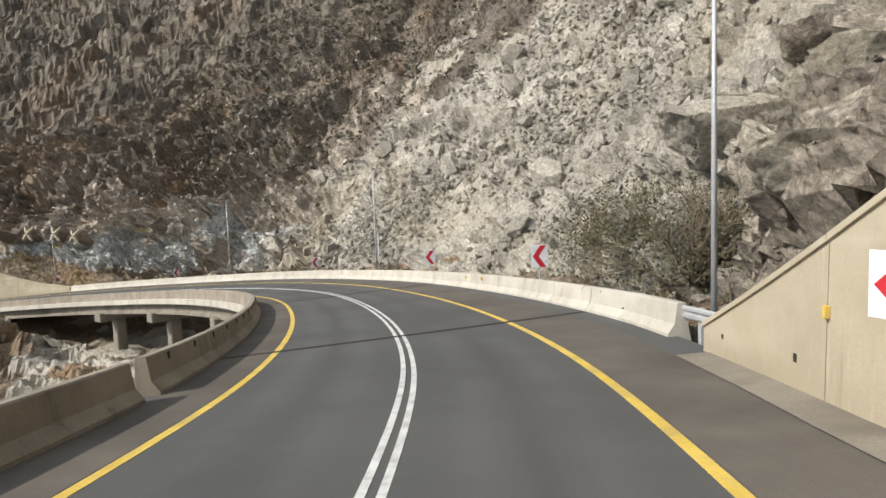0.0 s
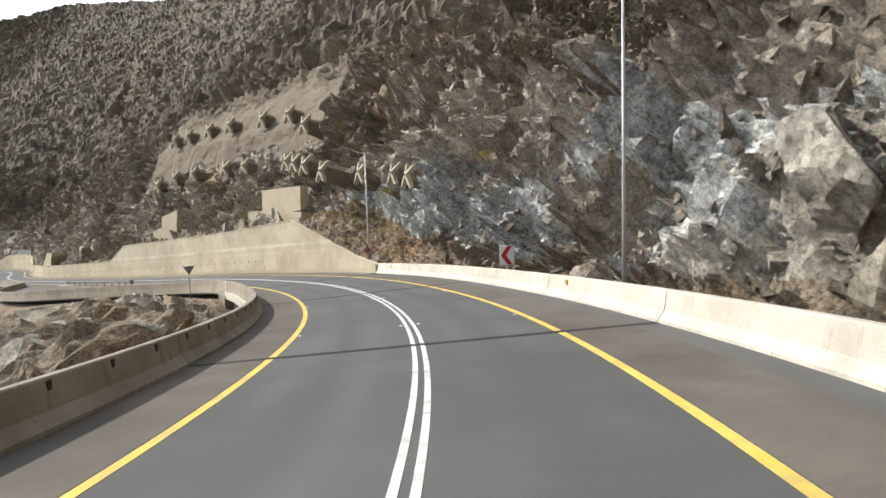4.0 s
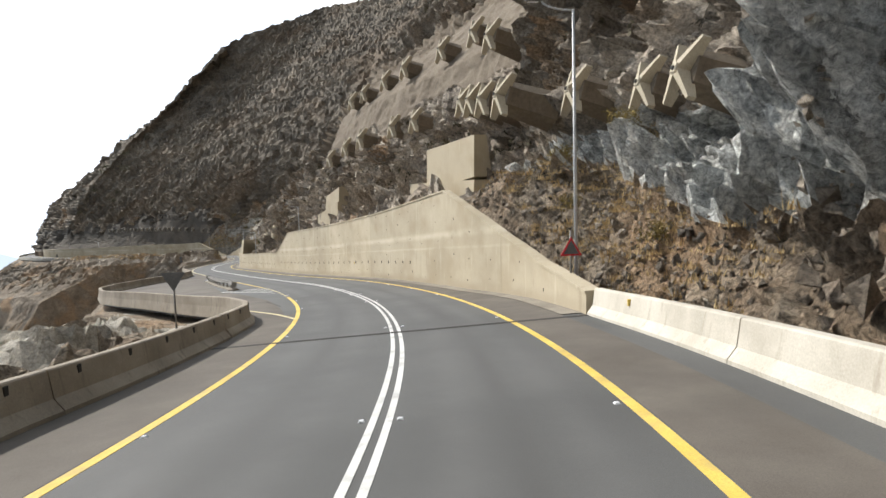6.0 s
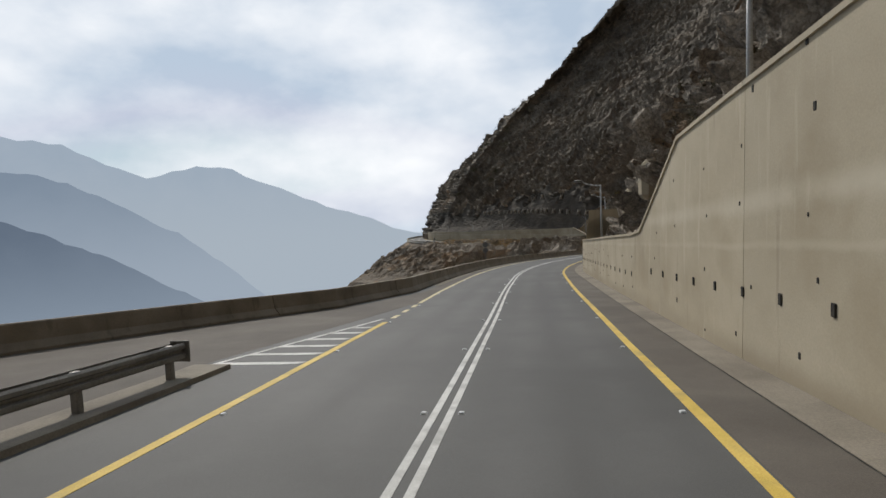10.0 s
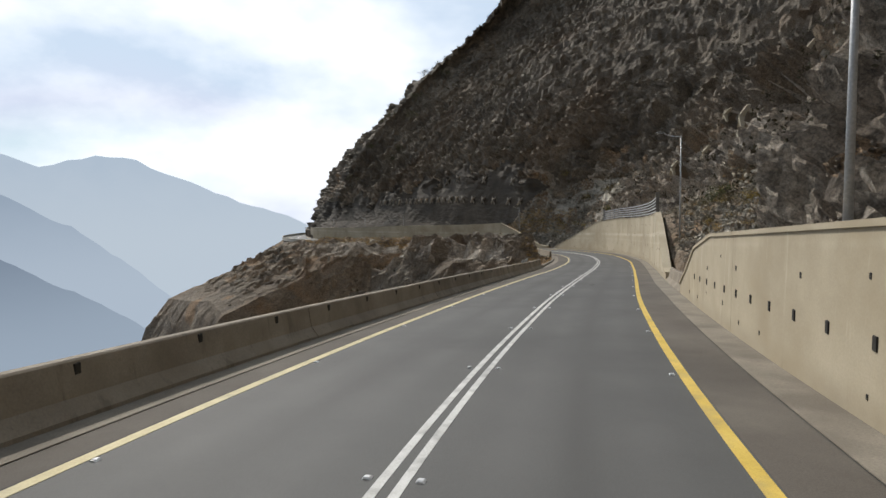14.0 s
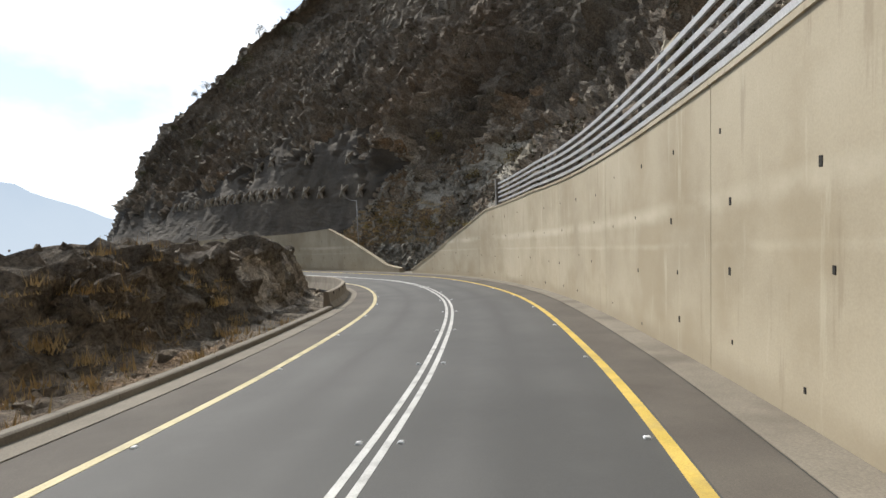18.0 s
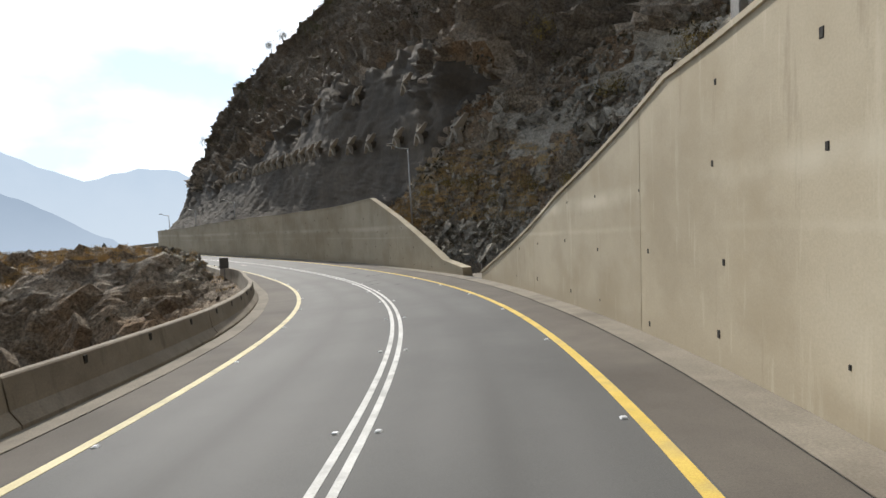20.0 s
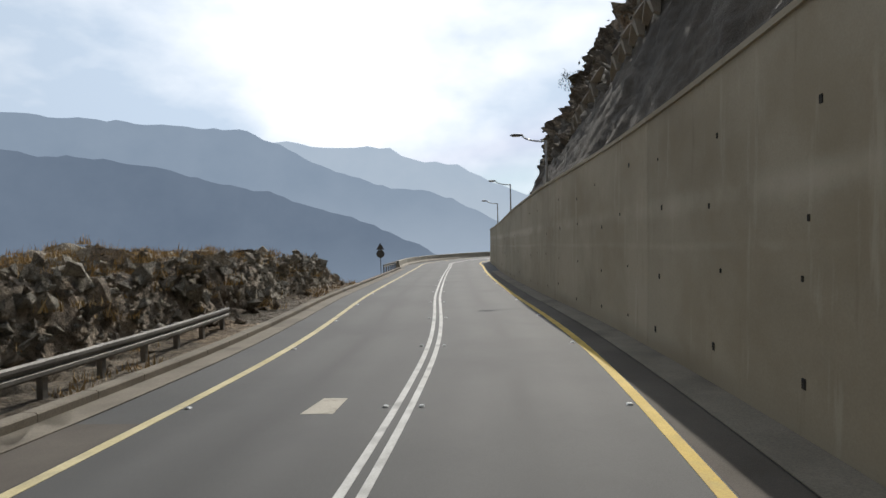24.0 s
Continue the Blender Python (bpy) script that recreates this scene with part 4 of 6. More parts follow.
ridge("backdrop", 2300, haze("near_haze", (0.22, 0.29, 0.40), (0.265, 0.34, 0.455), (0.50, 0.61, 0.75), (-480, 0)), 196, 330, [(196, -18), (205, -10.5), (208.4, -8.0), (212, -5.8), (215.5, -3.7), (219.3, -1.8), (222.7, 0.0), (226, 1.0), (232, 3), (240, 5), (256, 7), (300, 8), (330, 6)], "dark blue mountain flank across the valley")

# ---- road ----
def deck(s):
    r = float(right_edge(s)) + 0.25
    l = float(left_edge(s)) - 0.25
    k = max(l + 0.02, -8.9)
    return [(l, -0.5), (r, -0.5), (r, 0.0), (2.0, 0.0), (-2.0, 0.0), (k, 0.0), (l, 0.0)]


ob = part("road", sweep(steps(-28, S_END - 3, 1.0), deck), ASPHALT)
stored(ob, "offset", [[q[0] for q in deck(s)] for s in steps(-28, S_END - 3, 1.0)])
tagged(ob, "smooth grey asphalt road curving down the mountainside", "road", kind="structure")


def marking(name, a, b, l0, l1, mat, label):
    return tagged(part(name, ribbon(a, b, l0, l1, 0.006), mat), label, "road marking", kind="structure")


END = S_END - 4
marking("centre_line", -28, END, -0.17, -0.06, WHITE_PAINT, "solid white half of the worn double centre line")
marking("centre_line", -28, END, 0.06, 0.17, WHITE_PAINT, "solid white half of the worn double centre line")
marking("edge_line", -28, END, 3.51, 3.69, YELLOW_PAINT, "solid yellow edge line along the asphalt road")
marking("edge_line", -28, 147, -3.69, -3.51, YELLOW_PAINT, "solid yellow edge line along the asphalt road")
marking("edge_line", 163, 197, -3.69, -3.51, YELLOW_PAINT, "solid yellow edge line along the asphalt road")
marking("edge_line", 204, END, -3.69, -3.51, PALE_PAINT, "faded pale yellow edge line along the asphalt road")


# ---- barriers and retaining walls ----
def safety_barrier(name, a, b, side, cuts, height=0.82, label="", foot=0.0, mat=None):
    """A safety-shaped concrete barrier, cast in lengths with open joints."""
    thing = empty(name, Matrix(), label or "cream concrete safety barrier with open joints", "barrier", kind="structure")
    ends = [a] + [c for c in cuts if a < c < b] + [b]
    for p, q in zip(ends, ends[1:]):
        def sec(s):
            e = float(right_edge(s)) if side > 0 else float(left_edge(s))
            prof = [(0, -0.3), (0, 0.08), (0.17, 0.30), (0.24, height - 0.03), (0.27, height), (0.44, height), (0.47, height - 0.03), (0.50, 0.3), (0.62, -0.3)]
            return [(e + side * u, w + foot) for u, w in prof]
        part("segment", sweep(steps(p + 0.02, q - 0.02, 1.0), sec), mat or BARRIER, thing)
    return thing


safety_barrier("barrier_bridge_outer", 15.2, 123.5, 1, [21.4, 25, 32.5, 38, 44.6, 55, 64.2, 74, 84.5, 94, 104.9, 115])
# left-hand parapets: the shade of their inner faces is in the darker concrete
safety_barrier("barrier_approach", -28, 12.6, -1, [0], label="weathered concrete parapet at the road edge, toned dark for shade", mat=SHADED_OLD_BARRIER)
safety_barrier("barrier_bridge_inner", 13.4, 126, -1, [18.85, 29, 43.4, 51, 64.2, 74, 84.5, 94, 105.4, 115], mat=SHADED_OLD_BARRIER)
safety_barrier("barrier_layby", 126.2, 218, -1, [134, 141, 150, 160, 170, 180, 190, 200, 209], label="cream concrete parapet bulging out round a lay-by", mat=SHADED_OLD_BARRIER)
safety_barrier("barrier_valley", 218, 318, -1, [230, 242, 254, 266, 278, 290, 302, 313], label="weathered concrete parapet above the valley, toned dark for shade", mat=SHADED_OLD_BARRIER)
safety_barrier("barrier_bend", 352, 418, -1, [366, 376, 386, 396, 405, 412], label="weathered concrete parapet round a bend", mat=SHADED_OLD_BARRIER)
safety_barrier("barrier_low", 418.1, 426.8, -1, [421.2], height=0.5, label="broken low concrete parapet end beside the kerb")
safety_barrier("barrier_far", 492, S_END - 4, -1, [502, 512, 522, 532], label="pale concrete parapet along the far bend")
safety_barrier("barrier_short", 282.8, 292.3, 1, [287], label="stained low concrete barrier between two walls", mat=SHADED_OLD_BARRIER)


def retaining_wall(name, tops, cuts, thick=0.45, label=""):
    """A tall cast wall; tops: (s, height) along it; panels between joints are parts."""
    thing = empty(name, Matrix(), label or "tall cream concrete retaining wall with weep holes", "retaining wall", kind="structure")
    a, b = tops[0][0], tops[-1][0]
    knots = sorted(set([a, b] + [c for c in cuts if a < c < b]))
    bends = [t[0] for t in tops]
    for p, q in zip(knots, knots[1:]):
        sv = sorted(set(list(steps(p + 0.012, q - 0.012, 1.0)) + [t for t in bends if p + 0.1 < t < q - 0.1]))
        def sec(s):
            e, h = float(right_edge(s)), float(np.interp(s, bends, [t[1] for t in tops]))
            return [(e, -0.4), (e + 0.10 * h / 6, h - 0.10), (e + 0.10 * h / 6 - 0.05, h - 0.10), (e + 0.10 * h / 6 - 0.05, h), (e + thick + 0.05, h), (e + thick + 0.2, -0.4)]
        stored(part("panel", sweep(sv, sec), CONCRETE, thing), "height", [[q[1] for q in sec(s)] for s in sv])
    return thing


W0 = retaining_wall("wall_start", [(-28, 5.6), (1.2, 5.6), (13.3, 0.62)], [-18, -8, 2, 9])
W1 = retaining_wall("wall_high", [(123.6, 0.75), (129.5, 1.6), (133.8, 2.8), (137.6, 4.15), (142.7, 5.8), (160, 5.5), (175, 5.45), (190, 5.45), (194.8, 5.35), (201, 2.85), (203, 2.75), (220, 2.65), (273, 2.65), (277.4, 2.2), (282.6, 0.55)], [134, 147.5, 161, 175, 189, 202, 215, 229, 243, 256, 269, 276])
W2 = retaining_wall("wall_fenced", [(292.5, 0.55), (295.5, 0.68), (299, 1.75), (311.8, 5.05), (330, 5.3), (358, 5.6), (366, 5.4), (369.5, 5.3), (377.5, 3.65), (388, 0.95), (389.7, 0.45)], [311.8, 318, 325, 333, 343, 352, 362, 371, 381])
W3 = retaining_wall("wall_shaded", [(393.2, 0.5), (396.7, 0.85), (400, 1.95), (405.4, 3.75), (412.3, 5.75), (422, 5.4), (437, 5.2), (450, 5.05), (466, 4.8), (480, 4.4), (S_END - 4, 2.8)], [399, 408, 412.8, 424, 436, 448, 460, 472, 484, 496, 508], label="tall grey concrete retaining wall lying in shade")
for a, b in ((-28, 13), (124, 480)):
    tagged(part("gutter", ribbon(a, b, lambda s: float(right_edge(s)) - 0.7, lambda s: float(right_edge(s)) - 0.004, 0.03), GUTTER), "pale concrete gutter strip at the wall foot", "gutter", kind="structure")
for a, b in ((216, 318), (352, 431)):
    tagged(part("gutter", ribbon(a, b, lambda s: float(left_edge(s)) + 0.004, lambda s: float(left_edge(s)) + 0.5, 0.02), GUTTER), "dusty concrete strip along the parapet foot", "gutter", kind="structure")

for a, b, l0, l1 in ((-28, 478, 3.72, lambda s: float(right_edge(s)) - 0.7), (-28, 134, lambda s: float(left_edge(s)) + 0.004, -3.72), (204, 430, lambda s: float(left_edge(s)) + 0.5, -3.72), (134, 204, lambda s: float(left_edge(s)) + 0.02, lambda s: float(np.interp(s, [134, 141, 146, 163, 190, 204], [-4.2, -4.6, -4.9, -7.0, -6.0, -3.74])))):
    tagged(part("road_shoulder", sweep(steps(a, b, 1.0), lambda s: [(q(s) if callable(q) else q, w) for q, w in ((l0, -0.01), (l1, -0.01), (l1, 0.004), (l0, 0.004))]), SHOULDER), "dusty brown-grey asphalt shoulder beside the lane", "road shoulder", kind="structure")
tagged(part("culvert_apron", sweep(steps(389.5, 395, 1.0), lambda s: [(float(right_edge(s)) - 0.1, -0.5), (10.6, -0.5), (10.6, -0.1), (float(right_edge(s)) - 0.1, -0.05)]), GUTTER), "stained concrete apron in the gap between two walls", "apron", kind="structure")

# ---- finding the rock face for things that stand on it ----
from mathutils.bvhtree import BVHTree
_cliffs = [o for o in bpy.data.objects if o.name.startswith("cliff_")]
_trees = [BVHTree.FromPolygons([v.co for v in o.data.vertices], [p.vertices for p in o.data.polygons]) for o in _cliffs]
_gtree = BVHTree.FromPolygons([v.co for v in bpy.data.objects["ground"].data.vertices], [p.vertices for p in bpy.data.objects["ground"].data.polygons])


def on_face(s, h, lat0=4.0, tilt=0.0):
    """The rock face met by going straight out to the right from the road at that height: point and normal."""
    c, n = road_at(s)
    o = spot(s, lat0, h)
    d = Vector((n[0, 0], n[0, 1], tilt)).normalized()
    best = None
    for t in _trees:
        p, nr, _, dist = t.ray_cast(o, d)
        if p is not None and (best is None or dist < best[2]):
            best = (p, nr if nr.dot(d) < 0 else -nr, dist)
    return (best[0], best[1]) if best else (spot(s, 14, h), -d)


def on_ground(s, lat):
    """The ground below or beside the road at that place."""
    o = spot(s, lat, 60)
    best = None
    for t in _trees + [_gtree]:
        p, nr, _, dist = t.ray_cast(o, Vector((0, 0, -1)))
        if p is not None and (best is None or dist < best[1]):
            best = (p, dist)
    return best[0] if best else spot(s, lat, 0)


def stand(s, lat, h, turn=0.0):
    """A pose on the plan whose y axis points along the road."""
    p = spot(s, lat, h)
    return pose(p.x, p.y, p.z, 0, 0, along(s) + turn)


# ---- bridge ----
bridge = empty("bridge", Matrix(), "concrete road bridge on girders and piers over a gully", "bridge", kind="structure")
for l0, l1 in ((-5.75, -5.15), (-2.3, -1.7), (1.7, 2.3), (5.3, 5.9)):
    part("girder", sweep(steps(20, 125, 2), lambda s: [(l0, -1.75), (l1, -1.75), (l1, -1.55), ((l0 + l1) / 2 + 0.12, -1.4), ((l0 + l1) / 2 + 0.12, -0.55), ((l0 + l1) / 2 - 0.12, -0.55), ((l0 + l1) / 2 - 0.12, -1.4), (l0, -1.55)]), GUTTER, bridge)
part("fascia", sweep(steps(14, 126, 1.5), lambda s: [(float(left_edge(s)) - 0.75, -0.55), (float(left_edge(s)) - 0.27, -0.55), (float(left_edge(s)) - 0.27, -0.02), (float(left_edge(s)) - 0.75, -0.02)]), BARRIER, bridge)
for s in (40, 62, 83, 98):
    m = stand(s, 0, -0.4)
    pier = part("pier_cap", box(-6.3, -0.7, -2.5, 6.3, 0.7, -1.4, 0.08), GUTTER, bridge)
    pier.matrix_world = m
    for x in (-3.6, 3.6):
        col = part("pier_column", box(x - 0.65, -0.55, -9.6, x + 0.65, 0.55, -2.5, 0.1), GUTTER, bridge)
        col.matrix_world = m
for s, y0, y1 in ((17.5, -3.5, 0.0), (125.5, 0.0, 3.0)):
    ab = part("abutment", box(-6.2, y0, -7.5, 6.2, y1, -0.15, 0.05), GUTTER, bridge)
    ab.matrix_world = stand(s, 0, -0.4)
for s, skew in ((19.95, 0.22), (43.9, 0.10), (64.2, 0.01), (84.5, 0.0), (105.15, -0.05), (123.4, 0.0)):  # joints cross the deck slightly askew
    lt = np.linspace(float(left_edge(s)) + 0.02, float(right_edge(s)) - 0.02, 30)
    V_ = np.stack([place(s + skew * lt + u, lt, np.full(30, w)) for u, w in ((-0.17, 0.004), (-0.15, 0.011), (0.15, 0.011), (0.17, 0.004))], 0).reshape(-1, 3)
    tagged(part("expansion_joint", (V_, grid_faces(4, 30)), DARK), "dark rubber expansion joint across the road", "expansion joint", kind="structure")


# ---- road details ----
def plate(s0, s1, l0a, l0b, l1a, l1b, mat, name, label, category="road marking", h=0.006):
    """A thin painted quad: offsets l0a..l0b at s0 and l1a..l1b at s1."""
    return tagged(part(name, ribbon(s0, s1, lambda q: l0a + (l1a - l0a) * (q - s0) / (s1 - s0), lambda q: l0b + (l1b - l0b) * (q - s0) / (s1 - s0), h), mat), label, category, kind="structure")


for s in (148.2, 150.2, 152.2, 154.4, 156.6, 158.8, 161, 198.2, 200.2, 202.2):
    plate(s, s + 1.0, -3.69, -3.51, -3.69, -3.51, PALE_PAINT, "dashed_line", "short worn pale yellow dash at the lay-by mouth")
for k in range(7):  # chevron hatching before the rail
    s = 155.5 + k * 1.15
    out = -4.0 - (s - 153) * 0.33
    plate(s, s + 0.28, out, -3.85, out + 0.25, -3.6, WHITE_PAINT, "hatch_stripe", "worn white hatch stripe before the guard rail")
plate(153, 163.5, -3.95, -3.83, -7.5, -7.38, WHITE_PAINT, "hatch_border", "worn pale border line of the hatched island")
for k in range(6):
    s = 189.2 + k * 1.25
    out = -5.9 + (s - 189) * 0.24
    plate(s, s + 0.3, out, -3.85, out + 0.1, -3.7, WHITE_PAINT, "hatch_stripe", "worn white hatch stripe behind the guard rail")
plate(188.6, 198, -6.05, -5.93, -3.95, -3.83, WHITE_PAINT, "hatch_border", "worn pale border line of the hatched island")
def lay_line(q):
    return float(np.interp(q, [131.5, 134.6, 139.3, 146.2, 153, 160, 166], [-3.66, -4.5, -6.1, -8.65, -11.1, -13.4, -14.8]))


tagged(part("edge_line", ribbon(131.5, 165, lambda q: lay_line(q) - 0.08, lambda q: lay_line(q) + 0.08, 0.01), PALE_PAINT), "worn pale yellow line leading into the lay-by", "road marking", kind="structure")
tagged(part("seam", ribbon(140, 164, lambda q: -4.4 - (q - 140) * 0.12, lambda q: -4.46 - (q - 140) * 0.12, 0.004), DARK), "dark seam between old and new asphalt", "road seam", kind="structure")
plate(430.5, 431.5, -1.5, -1.0, -1.4, -1.0, BARRIER, "road_patch", "pale patch of repair on the asphalt", "road patch", 0.004)

# reflective road studs along the lines
stud = empty("road_stud", Matrix(), "small white reflective road stud on the asphalt", "road stud", "road studs")
bmx = bmesh.new()
bmesh.ops.create_cone(bmx, cap_ends=True, segments=4, radius1=0.07, radius2=0.04, depth=0.022, matrix=Matrix.Translation((0, 0, 0.012)) @ Matrix.Rotation(radians(45), 4, "Z"))
part("stud_body", bmx, SIGN_WHITE, stud)
part("reflector", box(-0.03, -0.062, 0.008, 0.03, -0.056, 0.02), STEEL, stud)
first = True
for s in np.concatenate([np.arange(88.9, 140, 12.0), np.arange(142.9, 480, 6.0)]):
    for lat in (-3.42, -0.28, 0.28, 3.40):
        m = stand(float(s), lat, 0.004)
        if first:
            stud.matrix_world, first = m, False
        else:
            copy_thing(stud, m)


# ---- kerbs ----
def kerb(a, b, label):
    thing = empty("kerb", Matrix(), label, "kerb", kind="structure")
    n = int((b - a) / 1.5)
    for k in range(n):
        s0, s1 = a + (b - a) * k / n, a + (b - a) * (k + 1) / n
        def sec(q):
            e = float(left_edge(q))
            return [(e, -0.2), (e, 0.14), (e - 0.04, 0.17), (e - 0.26, 0.17), (e - 0.28, -0.2)]
        part("kerb_stone", sweep([s0 + 0.01, (s0 + s1) / 2, s1 - 0.01], sec), GUTTER, thing)
    tagged(part("gutter", ribbon(a, b, lambda q: float(left_edge(q)) + 0.003, lambda q: float(left_edge(q)) + 0.6, 0.02), GUTTER), "pale concrete gutter beside the kerb", "gutter", kind="structure")


kerb(318.5, 351.5, "low concrete kerb below a rock outcrop")
kerb(427, 491, "low concrete kerb below a rock cutting")

# ---- guard rails ----
WBEAM = [(0.0, 0.0), (0.03, 0.04), (0.03, 0.10), (-0.045, 0.135), (-0.045, 0.175), (0.03, 0.21), (0.03, 0.27), (0.0, 0.31)]


def guard_rail(a, b, lat, face, mat, label, gap=2.0, sides=(1,), h0=0.45, rails=1):
    """A W-beam rail on posts; face: +1 shows its waves to the right. lat: number or function of s."""
    f = lat if callable(lat) else (lambda s: lat)
    p = spot((a + b) / 2, f((a + b) / 2), 0)
    thing = empty("guard_rail", Matrix(), label, "guard rail")
    for side in sides:
        for r in range(rails):
            def sec(s):
                o = [(f(s) + side * face * (0.10 + u), h0 + 0.36 * r + w) for u, w in WBEAM]
                i = [(f(s) + side * face * (0.10 + u - 0.006), h0 + 0.36 * r + w) for u, w in WBEAM]
                return o + i[::-1]
            part("beam", sweep(steps(a, b, 1.0), sec), mat, thing)
    for s in steps(a + 0.4, b - 0.4, gap):
        q = part("post", box(-0.06, -0.075, -0.5, 0.06, 0.075, h0 + 0.3 + 0.36 * (rails - 1), 0.01), mat, thing)
        q.matrix_world = stand(float(s), f(s), 0.0)
    return thing


guard_rail(12.2, 18.6, lambda s: float(right_edge(s)) + 0.55 - (s - 12) * 0.02, -1, STEEL, "bright galvanised guard rail closing a gap by the wall", 2.0)
RAIL_L = lambda s: float(np.interp(s, [161, 167, 175, 188], [-6.1, -5.75, -5.95, -5.6]))
mr = guard_rail(161.5, 187.6, RAIL_L, 1, DULL_STEEL, "double-sided weathered guard rail on a kerbed island", 2.6, (1, -1))
for s, d in ((161.5, -1), (187.6, 1)):
    q = part("end_plate", box(-0.2, -0.02, 0.38, 0.2, 0.02, 0.8, 0.01), DULL_STEEL, mr)
    q.matrix_world = stand(s, RAIL_L(s), 0)
isl = tagged(part("rail_island", sweep(steps(163.6, 188.8, 1.2), lambda s: [(RAIL_L(s) - 0.45, -0.1), (RAIL_L(s) + 0.45, -0.1), (RAIL_L(s) + 0.42, 0.1), (RAIL_L(s) - 0.42, 0.1)]), GUTTER), "low dusty concrete island under the guard rail", "traffic island", kind="structure")
guard_rail(319, 330.5, lambda s: -7.6 - (s - 319) * 0.08, 1, STEEL, "pale bent guard rail below the rock outcrop", 2.5, h0=0.3)
guard_rail(427.5, 441.5, lambda s: -6.2 - (s - 426) * 0.03, 1, DULL_STEEL, "dull galvanised guard rail beside a rock cutting", 2.0, h0=0.4)
guard_rail(484, 500, -6.2, 1, DULL_STEEL, "grey guard rail along the far bend", 2.0)

# ---- fence on the second wall ----
fence = empty("wall_fence", Matrix(), "steel rail fence with dark posts on the wall top", "fence")
TOP2 = lambda s: float(np.interp(s, [311.8, 330, 358, 366, 369.5], [5.05, 5.3, 5.6, 5.4, 5.3]))
for k in range(5):
    h0 = 0.22 + 0.32 * k
    part("rail", sweep(steps(315.1, 366.8, 1.5), lambda s: [(float(right_edge(s)) + 0.30, TOP2(s) + h0), (float(right_edge(s)) + 0.36, TOP2(s) + h0), (float(right_edge(s)) + 0.36, TOP2(s) + h0 + 0.13), (float(right_edge(s)) + 0.30, TOP2(s) + h0 + 0.13)]), STEEL, fence)
for s in steps(315.4, 366.5, 2.45):
    q = part("post", box(-0.05, -0.05, -0.25, 0.05, 0.05, 1.78, 0.008), DULL_STEEL, fence)
    q.matrix_world = stand(float(s), float(right_edge(s)) + 0.43, TOP2(s))
for s in (315.0, 366.9):
    q = part("end_post", box(-0.16, -0.16, -0.25, 0.16, 0.16, 1.95, 0.02), DULL_STEEL, fence)
    q.matrix_world = stand(s, float(right_edge(s)) + 0.33, TOP2(s))


# ---- street lamps ----
def street_lamp(m, height, arm=1.6, label="tall galvanised street lamp with a curved arm", mat=STEEL):
    thing = empty("street_lamp", m, label, "street lamp", "roadside lamps")
    part("pole", rod((0, 0, 0.02), (0, 0, height), 0.08, 0.05, 10), mat, thing, smooth=True)
    part("base_plate", box(-0.2, -0.2, 0, 0.2, 0.2, 0.03, 0.005), mat, thing)
    for x, y in ((-0.15, -0.15), (-0.15, 0.15), (0.15, -0.15), (0.15, 0.15)):
        part("bolt", rod((x, y, 0.025), (x, y, 0.09), 0.018, n=6), DULL_STEEL, thing)
    bm = bmesh.new()
    pts = [Vector((-arm * math.sin(a) , 0, height - 0.05 + 0.35 * (1 - math.cos(a)) )) for a in np.linspace(0, math.pi / 2, 6)]
    for p, q in zip(pts, pts[1:]):
        rod(p, q, 0.04, n=8, bm=bm)
    arm_ob = part("arm", bm, mat, thing, smooth=True)
    head = bmesh.new()
    bmesh.ops.create_uvsphere(head, u_segments=10, v_segments=6, radius=1, matrix=Matrix.LocRotScale((-arm - 0.28, 0, height + 0.30), None, (0.36, 0.15, 0.075)))
    hd = part("lamp_head", head, DULL_STEEL, thing, "grey lamp head", smooth=True)
    part("lens", box(-arm - 0.5, -0.09, height + 0.225, -arm - 0.12, 0.09, height + 0.24, 0.005), SIGN_WHITE, hd)
    return thing


for s, off, h0, height in ((15.9, 1.5, 0.3, 10.2), (58.5, 1.5, 0.0, 10.4), (90, 1.5, 0.0, 10.4), (127.6, 1.0, 0.4, 10.4), (190.8, 0.75, 5.0, 3.6), (221.5, 0.75, 2.4, 3.9), (263, 0.75, 2.5, 5.6), (303.3, 1.5, 1.7, 8.6), (406.4, 1.5, 2.6, 6.6), (454.4, 0.75, 4.2, 3.4), (475.5, 0.75, 4.0, 3.4), (496, 0.75, 3.6, 3.4)):
    lat = float(right_edge(s)) + off
    foot = on_ground(s, lat)
    base = spot(s, lat, h0)
    z = max(foot.z - 0.15, base.z - 0.6) if abs(foot.z - base.z) < 2.0 else base.z
    street_lamp(pose(base.x, base.y, z, 0, 0, along(s)), height + base.z - z, 1.2)
post2 = empty("marker_pole", stand(57.6, float(right_edge(58)) + 1.3, 0.0), "short grey steel pole behind the barrier", "pole")
part("pole", rod((0, 0, -0.3), (0, 0, 4.0), 0.06, 0.05, 8), STEEL, post2, smooth=True)
part("cap", rod((0, 0, 4.0), (0, 0, 4.06), 0.075, 0.05, 8), DULL_STEEL, post2)


# ---- signs ----
def prism(outline, y0, y1):
    """An outline [(x, z)] given thickness along y."""
    bm = bmesh.new()
    a = [bm.verts.new((x, y0, z)) for x, z in outline]
    b = [bm.verts.new((x, y1, z)) for x, z in outline]
    bm.faces.new(a)
    bm.faces.new(b[::-1])
    for i in range(len(a)):
        bm.faces.new((a[i], b[i], b[(i + 1) % len(a)], a[(i + 1) % len(a)]))
    bmesh.ops.recalc_face_normals(bm, faces=bm.faces)
    return bm


